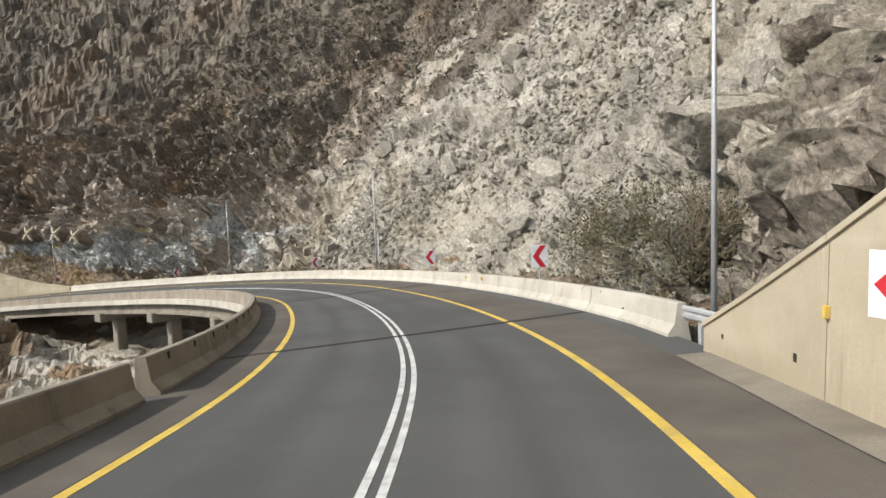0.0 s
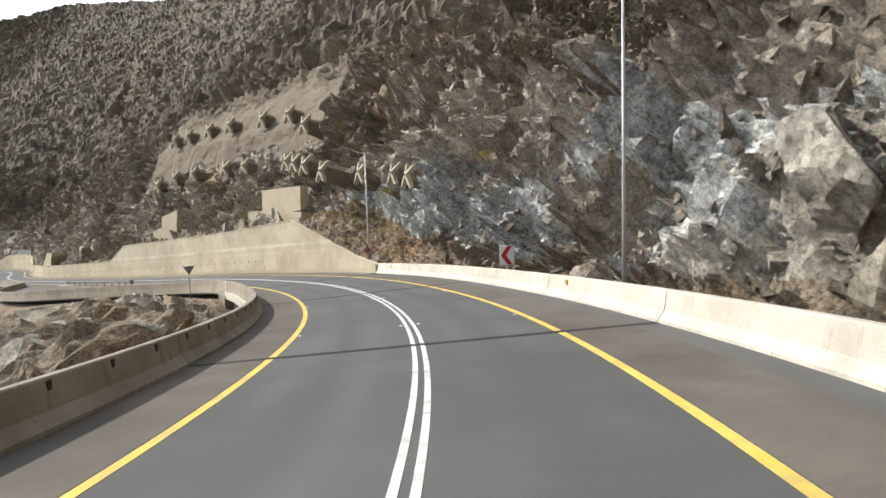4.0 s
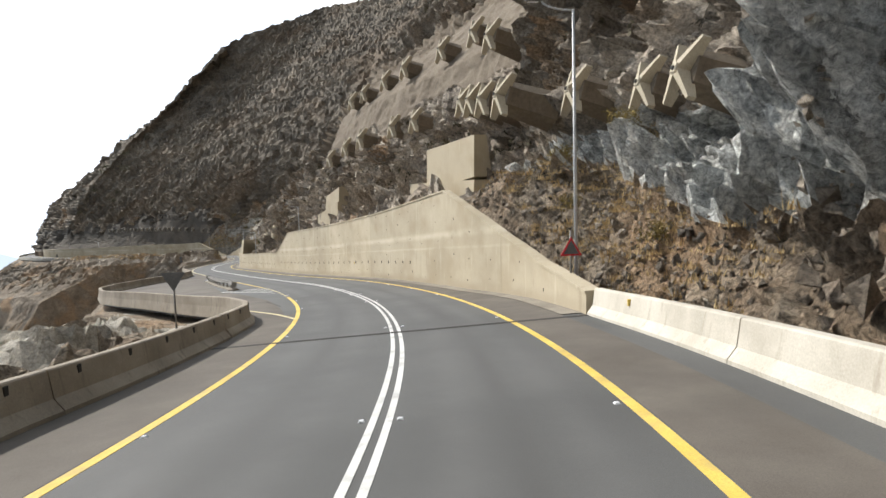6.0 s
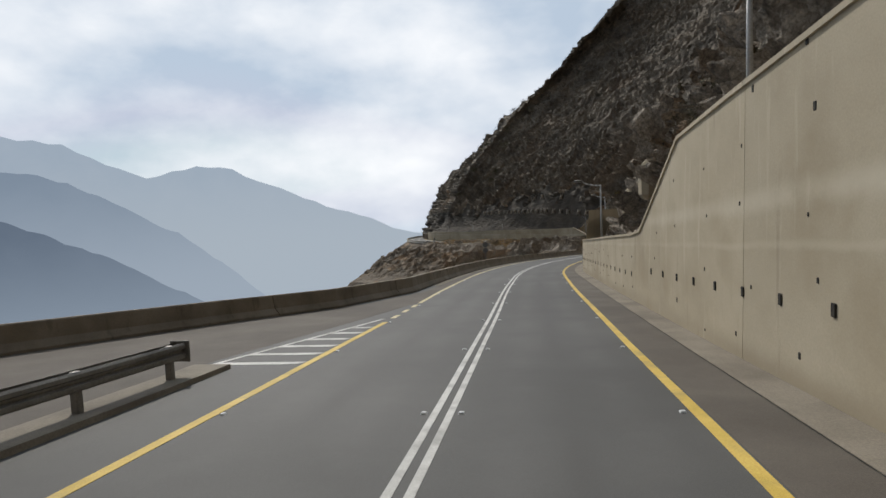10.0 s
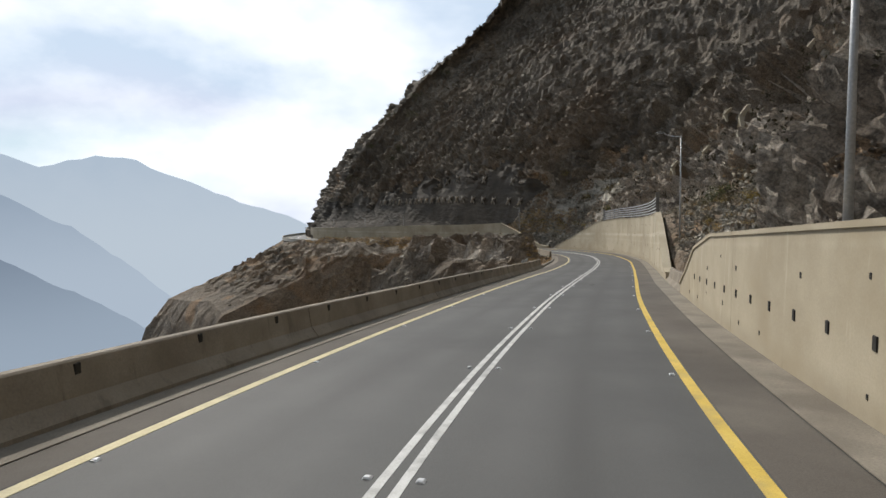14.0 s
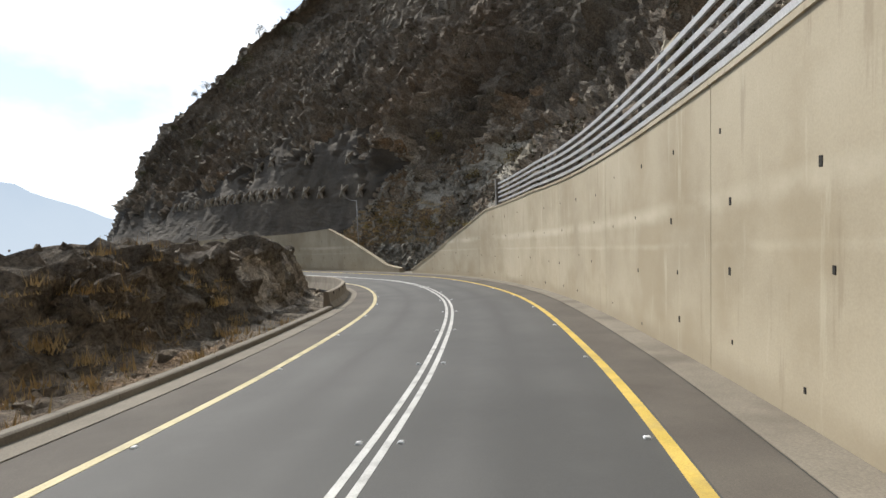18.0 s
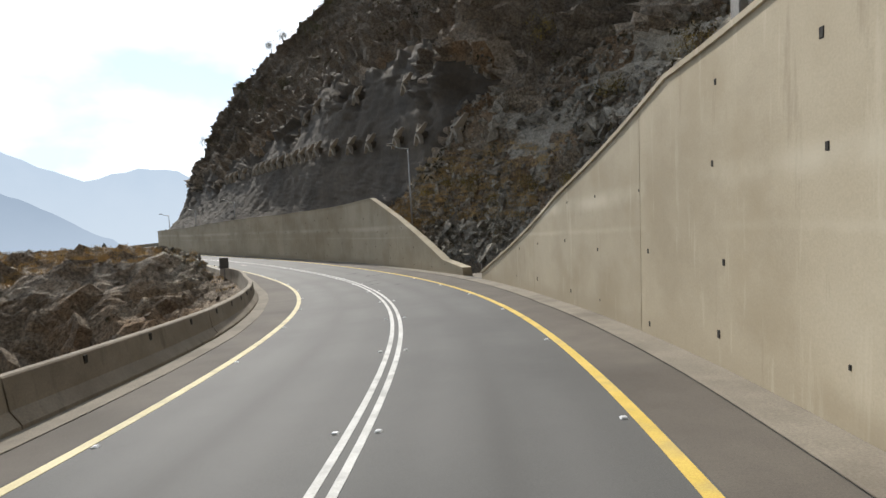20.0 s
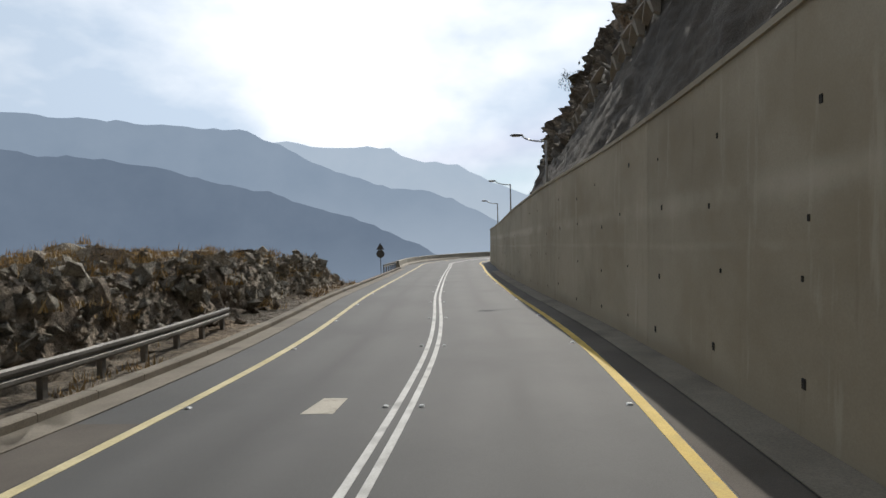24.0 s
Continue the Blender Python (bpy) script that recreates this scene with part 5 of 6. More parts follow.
def chevron_sign(m, low=1.2, w=0.86, h=1.1, post=True, label="white board with a red chevron on a steel post"):
    thing = empty("chevron_sign", m, label, "road sign", "chevron signs")
    b = part("board", box(-w / 2, -0.02, low, w / 2, 0.02, low + h, 0.006), SIGN_WHITE, thing)
    o = [(0.32, 0.03), (0.02, 0.03), (-0.36, 0.55), (0.02, 1.07), (0.32, 1.07), (-0.06, 0.55)]
    part("chevron", prism([(x * w / 0.86, low + z * h / 1.1) for x, z in o], -0.028, -0.0205), SIGN_RED, b, "red arrow pointing into the bend")
    if post:
        part("post", rod((0, 0.06, -0.4), (0, 0.06, low + h * 0.9), 0.045, n=8), STEEL, thing, smooth=True)
        for z in (0.25, 0.8):
            part("clamp", box(-0.12, 0.022, low + z * h, 0.12, 0.11, low + z * h + 0.05, 0.005), DULL_STEEL, thing)
    return thing


for s, lat, low in ((28.3, 7.4, 1.27), (46.7, 7.4, 1.27), (70, 7.1, 1.1), (101.3, 6.95, 0.95)):
    chevron_sign(stand(s, lat, 0.0, -8), low, 0.78, 1.04)
chevron_sign(stand(7.0, 5.75, 0.0, -62), 1.4, 0.8, 0.76, False, "white board with a red chevron fixed to the wall")


def plain_sign(m, outlines, mat, label, top, border=None, category="road sign"):
    thing = empty("road_sign", m, label, category, "grey-backed signs")
    part("post", rod((0, 0.05, -0.5), (0, 0.05, top), 0.04, n=8), DULL_STEEL, thing, smooth=True)
    for o in outlines:
        b = part("board", prism(o, -0.012, 0.012), mat, thing)
        if border:
            c = (sum(x for x, z in o) / len(o), sum(z for x, z in o) / len(o))
            part("face", prism([(c[0] + (x - c[0]) * 0.72, c[1] + (z - c[1]) * 0.72) for x, z in o], -0.018, -0.0125), border, b)
    return thing


disc = lambda z, r: [(r * math.cos(a), z + r * math.sin(a)) for a in np.linspace(0, 2 * math.pi, 20, endpoint=False)]
plain_sign(stand(248.0, -6.0, 0.0), [disc(2.4, 0.31), disc(1.77, 0.29)], SIGN_BACK, "two round grey-backed signs one above the other behind the parapet", 2.66)
plain_sign(stand(126.5, 6.5, 0.5), [[(-0.4, 1.3), (0.4, 1.3), (0, 1.98)]], SIGN_RED, "triangular warning sign with a dark face and red border", 2.2, SIGN_BACK)
plain_sign(stand(130.5, -8.1, 0.0), [[(-0.45, 2.35), (0.45, 2.35), (0, 1.6)]], SIGN_BACK, "grey back of a triangular sign on a thin post", 2.3)
plain_sign(stand(488, -7.0, 0.0), [disc(1.72, 0.42), [(-0.42, 2.15), (0.42, 2.15), (0, 2.85)]], SIGN_BACK, "round and triangular grey-backed signs at the far bend", 2.6)
plain_sign(stand(412.5, -6.4, 0.0), [[(-0.35, 0.9), (0.35, 0.9), (0.35, 1.75), (-0.35, 1.75)]], SIGN_BACK, "small square grey-backed sign beyond the parapet", 1.6)


# ---- concrete cross anchors on the rock ----
def cross_anchor(m, mat=CROSS, back=SHOT, label="cross-shaped concrete rock anchor on the cut face", size=1.0):
    thing = empty("cross_anchor", m, label, "rock anchor", "cross anchors")
    for a in (52, -52):
        bm = bmesh.new()
        ring = [(-1.5, 0.075, 0.10), (-0.3, 0.14, 0.42), (0.3, 0.14, 0.42), (1.5, 0.075, 0.10)]
        rows = [[bm.verts.new(Matrix.Rotation(radians(a), 4, "Y") @ Vector((x, y, z))) for y, z in ((-d, -w), (-d, w), (0.25, w * 1.3), (0.25, -w * 1.3))] for x, w, d in ring]
        for r0, r1 in zip(rows, rows[1:]):
            for k in range(4):
                bm.faces.new((r0[k], r0[(k + 1) % 4], r1[(k + 1) % 4], r1[k]))
        bm.faces.new(rows[0])
        bm.faces.new(rows[-1])
        bmesh.ops.recalc_face_normals(bm, faces=bm.faces)
        part("beam", bm, mat, thing)
    pl = part("head_plate", box(-0.2, -0.5, -0.2, 0.2, -0.38, 0.2, 0.04), mat, thing)
    part("bolt_cap", rod((0, -0.56, 0), (0, -0.49, 0), 0.09, 0.11, 8), DARK, pl)
    ped = rod((0, 0.12, 0), (0, 3.2, 0), 0.95 * size, 1.2 * size, 6)
    bmesh.ops.transform(ped, matrix=Matrix.Diagonal((0.85, 1, 1.0, 1)), verts=ped.verts)
    part("pedestal", ped, back, thing, "brown sprayed concrete pedestal")
    return thing


def anchor_pose(s, h, proud=1.5):
    p, n = on_face(s, h)
    c, nn = road_at(s)
    out = Vector((-nn[0, 0], -nn[0, 1], 0.28)).normalized()
    p = p + out * (proud + (1.1 if s < 156 else 0.0))
    yaxis = -out
    xaxis = yaxis.cross(Vector((0, 0, 1))).normalized()
    zaxis = xaxis.cross(yaxis).normalized()
    m = Matrix((xaxis, yaxis, zaxis)).transposed().to_4x4()
    return Matrix.Translation(p) @ m


LOW = [128.1, 132.9, 136.3, 140, 147.9, 151.3, 154.1, 166.9, 171.2, 180.5, 188.5, 194.2]
anchors = [(s, float(np.interp(s, [128, 140, 154, 167, 188, 194], [8.1, 10.1, 13.1, 14.6, 15.5, 14.8]))) for s in LOW]
anchors += [(s, float(np.interp(s, [151, 158, 166, 182, 194], [17.1, 20.4, 21.2, 22.4, 22.4]))) for s in (151.6, 158.6, 165.7, 174.5, 182, 188.5, 193.3)]
anchors += [(326.9, 15.3), (332.2, 14.4), (338, 14.8), (344.2, 15.0), (349.4, 14.2), (354.2, 13.8), (359.2, 13.2)]
anchors += [(331, 24.2), (337, 24.6), (342, 24.8), (347.5, 24.6), (352.3, 24.3), (357.7, 23.8), (360.6, 21.7)]
anchors += [(s, float(np.interp(s, [405, 419, 430, 442], [10.4, 11.2, 12.0, 12.1]))) for s in (405.6, 409.5, 413.4, 418.9, 422.6, 426.2, 429.9, 432.9, 435.8, 438.7, 441.6, 444.5, 447.4, 450.3, 453.2, 456.1, 459, 462, 465, 468, 471, 474)]
anchors += [(s, float(np.interp(s, [413, 424, 435, 445], [15.6, 16.8, 17.6, 16.9]))) for s in (413.1, 424, 434.7, 440, 445.3)]
ref = cross_anchor(anchor_pose(*anchors[0]))
# anchors beyond station 400 are a darker copy, toned for the spur's shade
old = None
for a in anchors[1:]:
    if a[0] < 400:
        copy_thing(ref, anchor_pose(*a))
    elif old is None:
        old = cross_anchor(anchor_pose(*a, 0.4), SHADED_CROSS, SHADED_SHOT, "brown cross-shaped rock anchor on sprayed concrete, darkened for shade", 0.5)
    else:
        copy_thing(old, anchor_pose(*a, 0.55 if a[0] < 440 else 0.4) @ Matrix.Scale(0.78, 4))

# ---- cast blocks above the first wall ----
blk = empty("buttress", Matrix(), "pale cast concrete buttress blocks above the retaining wall", "buttress")
part("upper_block", sweep(steps(147.7, 157.5, 2), lambda s: [(9.5, 7.0), (9.6, 9.9 + (s - 147.7) * 0.05), (10.5, 9.9 + (s - 147.7) * 0.05), (10.9, 7.0)]), CONCRETE, blk)
part("lower_block", sweep(steps(147.3, 161.0, 2), lambda s: [(9.2, 4.6), (9.35, 6.75 + (s - 147.3) * 0.09), (10.8, 6.75 + (s - 147.3) * 0.09), (11.2, 4.6)]), CONCRETE, blk)
blk = empty("buttress", Matrix(), "stepped cast concrete buttress on the low wall", "buttress")
for b, h in ((244.4, 3.29), (243.2, 4.0), (242.3, 4.6), (241.4, 5.3)):
    part("step_block", sweep([236.0, 240, b], lambda s: [(float(right_edge(s)) + 0.35 + (h - 3.29) * 0.12, 2.0), (float(right_edge(s)) + 0.4 + (h - 3.29) * 0.12, h), (float(right_edge(s)) + 3.2, h), (float(right_edge(s)) + 3.6, 2.0)]), CONCRETE, blk)
blk = empty("buttress", Matrix(), "small pale concrete buttress behind the high wall", "buttress")
part("face_block", sweep(steps(181.0, 189.5, 1.5), lambda s: [(8.3, 4.8), (8.4, 8.3 - (s - 181) * 0.12), (9.6, 8.3 - (s - 181) * 0.12), (10.0, 4.8)]), CONCRETE, blk)
part("cap_block", sweep(steps(181.4, 186.8, 1.5), lambda s: [(8.6, 7.2), (8.8, 10.1 - (s - 181) * 0.12), (9.8, 10.1 - (s - 181) * 0.12), (10.2, 7.2)]), CONCRETE, blk)
for k, (s, h, r) in enumerate(((216, 6.0, 1.2), (222, 5.0, 1.0))):
    p, n = on_face(s, h)
    q = empty("concrete_patch", stand(s, 0, 0), "pale sprayed concrete plug on the rock face", "concrete plug")
    q.matrix_world = pose(p.x, p.y, p.z, 0, 0, along(s))
    bm = box(-0.5, -r * 0.8, -r, 0.5, r * 0.8, r, 0.35)
    part("plug", bm, CONCRETE, q)

# ---- weep holes and form-tie marks in the walls ----
hole_me = None
def holes(wall, a, b, rows, pitch, seed, w=0.055, hh=0.13):
    global hole_me
    rng = random.Random(seed)
    s = a
    while s < b:
        for r in rows:
            q = s + rng.uniform(-0.5, 0.5)
            top = [t for t in wall_tops[wall.name]]
            hmax = float(np.interp(q, [t[0] for t in top], [t[1] for t in top]))
            h = r + rng.uniform(-0.25, 0.25)
            if h > hmax - 0.35 or rng.random() < 0.12:
                continue
            e = float(right_edge(q)) + (0.10 * hmax / 6) * (h + 0.4) / (hmax + 0.3)
            if hole_me is None:
                o = part("weep_hole", box(-0.012, -0.04, -0.055, 0.03, 0.04, 0.055, 0.008), DARK, wall)
                hole_me = o.data
            else:
                o = new("weep_hole", hole_me)
                o.parent = wall
            k = rng.choice((0.6, 0.7, 0.8, 0.9, 1.0, 1.25))
            o.matrix_world = stand(q, e, h) @ Matrix.Diagonal((1, k, k, 1))
        s += pitch


wall_tops = {
    W0.name: [(-28, 5.6), (1.2, 5.6), (13.3, 0.62)],
    W1.name: [(123.6, 0.75), (130, 1.68), (142.9, 5.85), (160, 6.15), (188, 5.7), (195, 5.1), (201, 2.95), (269, 2.6), (272.5, 2.4), (281, 0.6)],
    W2.name: [(296.4, 0.62), (301.5, 1.9), (309.3, 5.1), (330, 5.4), (358, 5.8), (366, 5.3), (371.5, 4.9), (388.3, 1.3), (390.2, 0.6)],
    W3.name: [(393.2, 0.5), (399, 2.1), (404, 3.7), (410.4, 5.8), (430, 5.25), (448, 4.55), (466, 4.3), (520, 2.6)],
}
holes(W0, 0, 13, (0.6, 2.0, 3.4), 2.4, 1)
holes(W1, 126, 200, (0.5, 1.7, 2.9, 4.1, 5.2), 3.0, 2)
holes(W1, 203, 281, (0.55, 1.75), 2.6, 3)
holes(W2, 297, 385, (0.5, 1.8, 3.1, 4.4), 3.2, 4)
holes(W3, 393, 478, (0.5, 1.7, 2.9, 4.1), 3.0, 5)
nt = None
for k in range(70):  # drain boxes in a row along the first wall
    s = 150 + k * 1.95 if k < 26 else 203 + (k - 26) * 1.72
    if nt is None:
        o = part("drain_box", box(-0.03, -0.065, -0.1, 0.03, 0.065, 0.1, 0.01), DARK, W1)
        nt = o.data
    else:
        o = new("drain_box", nt)
        o.parent = W1
    o.matrix_world = stand(s, float(right_edge(s)) + 0.03, 1.37 if s < 202 else 1.08)
sl = None
for a, b in ((14, 126), (126, 150), (220, 317), (353, 424)):  # lifting slots along the parapet tops
    for s in np.arange(a + 0.8, b, 2.9 if a > 130 else 2.2):
        if sl is None:
            o = part("lifting_slot", box(-0.03, -0.06, -0.14, 0.03, 0.06, 0.02, 0.01), DARK, bpy.data.objects["barrier_bridge_inner"])
            sl = o.data
        else:
            o = new("lifting_slot", sl)
            o.parent = bpy.data.objects["barrier_bridge_inner" if a == 14 else "barrier_layby" if a == 126 else "barrier_valley" if a == 220 else "barrier_bend"]
        o.matrix_world = stand(float(s), float(left_edge(s)) - 0.235, 0.74)

# ---- yellow reflectors on the barrier and wall, cracks in the asphalt ----
rf = None
for s, lat, h, host in ((34.9, 6.72, 0.62, "barrier_bridge_outer"), (37.7, 6.70, 0.62, "barrier_bridge_outer"), (62.8, 6.36, 0.62, "barrier_bridge_outer"), (92, 6.22, 0.62, "barrier_bridge_outer"), (120.5, 6.16, 0.62, "barrier_bridge_outer"), (8.95, 6.03, 1.3, "wall_start"), (165.9, 5.42, 1.32, "wall_high")):
    if rf is None:
        o = part("reflector", box(-0.06, -0.035, -0.09, 0.03, 0.035, 0.09, 0.01), YELLOW_PAINT, bpy.data.objects[host])
        rf = o.data
    else:
        o = new("reflector", rf)
        o.parent = bpy.data.objects[host]
    o["label"] = "yellow plastic reflector"
    o.matrix_world = stand(s, lat, h)
for s0, s1, a0, a1 in ((36.7, 35.7, 4.91, 5.25), (38.7, 38.0, 4.06, 4.4), (391.4, 391.9, 3.4, 4.2), (391.8, 392.1, 1.6, 2.0), (396.0, 396.3, 0.7, 1.4), (400.5, 401.0, 1.8, 3.0), (393.5, 394.2, 0.5, 1.2), (404, 404.5, 1.2, 2.2), (172, 171.6, 2.0, 2.9), (288.2, 288.8, 1.1, 1.3), (304, 303.7, 2.4, 3.0), (420.3, 420.8, 1.7, 2.3)):
    lo, hi = min(s0, s1), max(s0, s1)
    fa = lambda q: a0 + (a1 - a0) * (q - s0) / (s1 - s0) + 0.05 * math.sin(q * 9)
    tagged(part("road_crack", sweep(steps(lo, hi, 0.1), lambda q: [(fa(q) - 0.05, 0.0), (fa(q) + 0.05, 0.0), (fa(q) + 0.04, 0.007), (fa(q) - 0.04, 0.007)]), DARK), "dark tarred crack in the asphalt surface", "road crack", kind="structure")

# ---- loose stone, shrubs and grass ----
rng = np.random.default_rng(7)


def ico():
    bm = bmesh.new()
    bmesh.ops.create_icosphere(bm, subdivisions=1, radius=1)
    v = np.array([q.co[:] for q in bm.verts])
    f = np.array([[q.index for q in p.verts] for p in bm.faces])
    bm.free()
    return v, f


ICO_V, ICO_F = ico()


def broken_stone(seed, sub=1):
    """One angular stone of about unit size, cut by random planes."""
    r = np.random.default_rng(seed)
    v = ICO_V.copy()
    for _ in range(7):
        d = r.normal(size=3)
        d /= np.linalg.norm(d)
        c = r.uniform(0.45, 0.8)
        over = np.maximum(v @ d - c, 0)
        v -= over[:, None] * d
    return v * np.array((1.0, 0.8, 0.62))


STONES = [broken_stone(i) for i in range(10)]


OCT_V = np.array([(1, 0, 0), (-1, 0, 0), (0, 1, 0), (0, -1, 0), (0, 0, 1), (0, 0, -1)], float)
OCT_F = np.array([(0, 2, 4), (2, 1, 4), (1, 3, 4), (3, 0, 4), (2, 0, 5), (1, 2, 5), (3, 1, 5), (0, 3, 5)])
_r = np.random.default_rng(11)
CHIPS = [OCT_V * _r.uniform((0.75, 0.5, 0.3), (1.25, 0.95, 0.75), 3) + _r.normal(size=(6, 3)) * 0.22 for _ in range(14)]


def turn_matrices(n):
    q = rng.normal(size=(n, 4))
    q /= np.linalg.norm(q, axis=1)[:, None]
    w, x, y, z = q.T
    return np.stack([np.stack([1 - 2 * (y * y + z * z), 2 * (x * y - z * w), 2 * (x * z + y * w)], -1),
                     np.stack([2 * (x * y + z * w), 1 - 2 * (x * x + z * z), 2 * (y * z - x * w)], -1),
                     np.stack([2 * (x * z - y * w), 2 * (y * z + x * w), 1 - 2 * (x * x + y * y)], -1)], 1)


def scatter(ctr, size, chips=False):
    """Points and faces of many stones at the given places."""
    R = turn_matrices(len(ctr))
    kit, fk = (CHIPS, OCT_F) if chips else (STONES, ICO_F)
    pick = rng.integers(0, len(kit), len(ctr))
    base = np.stack(kit)[pick]
    v = np.einsum("nij,nvj->nvi", R, base) * size[:, None, None] + ctr[:, None]
    f = fk[None] + (np.arange(len(ctr)) * len(kit[0]))[:, None, None]
    return v.reshape(-1, 3), f.reshape(-1, 3)


def pick_faces(surf, mask, n):
    a = surf[2] * mask
    i = rng.choice(len(a), n, p=a / a.sum())
    return surf[0][i] + rng.normal(size=(n, 3)) * 0.12, surf[1][i]


def rubble(name, surf, mask, n, lo, hi, mat, label, chips=True):
    c, nr = pick_faces(surf, mask, n)
    size = lo * (hi / lo) ** (rng.random(n) ** 3.0)
    v, f = scatter(c + nr * size[:, None] * 0.25, size, chips)
    return tagged(part(name, (v, f), mat), label, "rubble", kind="stuff")


A_, B_, C_, G_ = SURF["cliff_landslide"], SURF["cliff_anchored"], SURF["cliff_spur"], SURF["ground"]
drift = np.clip(0.28 + 1.5 * soft_noise(A_[0], 9.0, 91) + 0.9 * soft_noise(A_[0], 3.0, 92), 0.03, 1)  # stones gather in streaks and patches
rubble("loose_rubble", A_, drift * (A_[3] == 2) * (A_[5] < 45) * (A_[6] > 8.2), 52000, 0.08, 0.48, SCREE, "loose angular grey rubble covering the landslide scar")
rubble("fallen_rocks", A_, drift * (A_[3] == 2) * (A_[5] < 45) * (A_[6] > 8.4), 460, 0.35, 2.1, SCREE, "larger fallen rocks strewn over the landslide scar", False)
rubble("slope_stones", A_, (A_[3] != 2) & (A_[5] < 40) & (A_[6] > 8.2), 24000, 0.08, 0.6, ROCK, "broken brown stones lodged on the rock slope")
rubble("slope_stones", B_, (B_[3] == 4) & (B_[5] < 14) & (B_[6] > 7.4), 12000, 0.06, 0.30, ROCK, "small broken stones on the brown soil slope")
gap = (C_[4] > 372) & (C_[4] < 414) & np.isin(C_[3], (2, 4)) & (C_[6] > 7.8)
heap = np.clip(0.25 + 1.6 * soft_noise(C_[0], 6.0, 93) + 1.0 * soft_noise(C_[0], 2.0, 94), 0.02, 1)
rubble("broken_slabs", C_, gap * heap * (C_[5] < 16), 2600, 0.16, 0.75, SCREE, "broken grey slabs heaped on the slope between the walls")
rubble("slope_stones", C_, gap * heap * (C_[5] < 18), 9000, 0.08, 0.4, SCREE, "small broken stones on the slope between the walls")
rubble("slope_stones", C_, (C_[3] == 4) & (C_[5] < 20) & (C_[6] > 7.6), 5000, 0.09, 0.5, SCREE, "small broken stones on the slope between the walls")
rubble("slope_stones", C_, (C_[3] == 4) & (C_[5] < 16) & (C_[6] > 7.6), 6000, 0.08, 0.45, SCREE, "small broken stones on the slope between the walls")
rubble("slope_stones", C_, (C_[4] < 314) & (C_[3] == 4) & (C_[5] < 11) & (C_[6] > 6.8), 7000, 0.07, 0.36, SCREE, "grey broken stones strewn over the slope behind the wall")
rubble("verge_stones", G_, (G_[4] > 318) & (G_[5] > -3) & (G_[5] < 4) & (G_[6] < -5.9), 7000, 0.05, 0.32, ROCK, "shattered slabs of stone lying on the outcrop")
rubble("cutting_stones", G_, (G_[4] > 404) & (G_[4] < 470) & (G_[5] > 0.3) & (G_[5] < 3) & (G_[6] < -6.9) & (G_[6] > -10), 2600, 0.10, 0.5, SCREE, "jagged grey splinters of stone in the low rock cutting")
rubble("gully_stones", G_, (G_[4] > 14) & (G_[4] < 165) & (G_[6] < -5.5), 2200, 0.10, 0.7, SCREE, "loose stones in the gully below the bridge")

def ico_fine():
    bm = bmesh.new()
    bmesh.ops.create_icosphere(bm, subdivisions=4, radius=1)
    v = np.array([q.co[:] for q in bm.verts])
    f = [[q.index for q in p.verts] for p in bm.faces]
    bm.free()
    return v, f


BIG_V, BIG_F = ico_fine()


def big_stone(seed, flat=0.62):
    """A large block with broken faces, chipped edges and a rough skin."""
    r = np.random.default_rng(seed)
    v = BIG_V.copy()
    for _ in range(11):
        d = r.normal(size=3)
        d /= np.linalg.norm(d)
        v -= np.maximum(v @ d - r.uniform(0.42, 0.8), 0)[:, None] * d
    v *= 1 + 0.10 * facets(v + seed * 3.1, 0.35, 0.9, seed, 25.0)[:, None]
    return v * np.array((1.05, 0.85, flat))


BEDDING = Euler((radians(-32), radians(20), radians(25))).to_matrix()
for k, (s, h, r) in enumerate(((22, 6.0, 3.2), (21, 8.6, 3.4), (15.8, 5.0, 2.6), (14, 4.2, 2.0), (15.5, 3.0, 1.5), (24, 10.2, 2.6), (17.5, 7.2, 2.4), (12, 6.2, 2.4), (27, 8.2, 2.2), (18, 11.5, 3.0))):
    p, n = on_face(s, h, 5.0)
    v = np.array([tuple(BEDDING @ Vector(q)) for q in big_stone(k + 50, 0.5) * r * 0.8]) + np.array(p)
    tagged(part("rock_slab", (v, BIG_F), ROCK if k % 3 else SCREE), "large pale tilted slab of layered rock", "rock slab", "rock slabs on the slope")
for k, (s, h, r) in enumerate(((62, 19.5, 2.1), (60, 14.5, 2.5), (66, 12.6, 1.3), (73, 10.8, 1.2), (84, 3.4, 2.3), (55, 11.5, 1.2), (50, 8.5, 1.5), (35, 12, 1.6), (26, 10, 2.2), (20, 7, 2.6), (14, 8, 2.4), (42, 17, 1.3), (77, 6.5, 0.9), (47, 22, 1.5), (10, 13, 2.6))):
    p, n = on_face(s, h, 5.0)
    R = Euler((k * 1.3, k * 0.7, k * 2.1)).to_matrix()
    v = np.array([tuple(R @ Vector(q)) for q in big_stone(k) * r]) + np.array(p)
    bm_ob = part("boulder", (v, BIG_F), BLUE_ROCK if s > 100 else SCREE)
    tagged(bm_ob, "large angular grey boulder lodged in the rock slope", "boulder", "boulders on the slope")


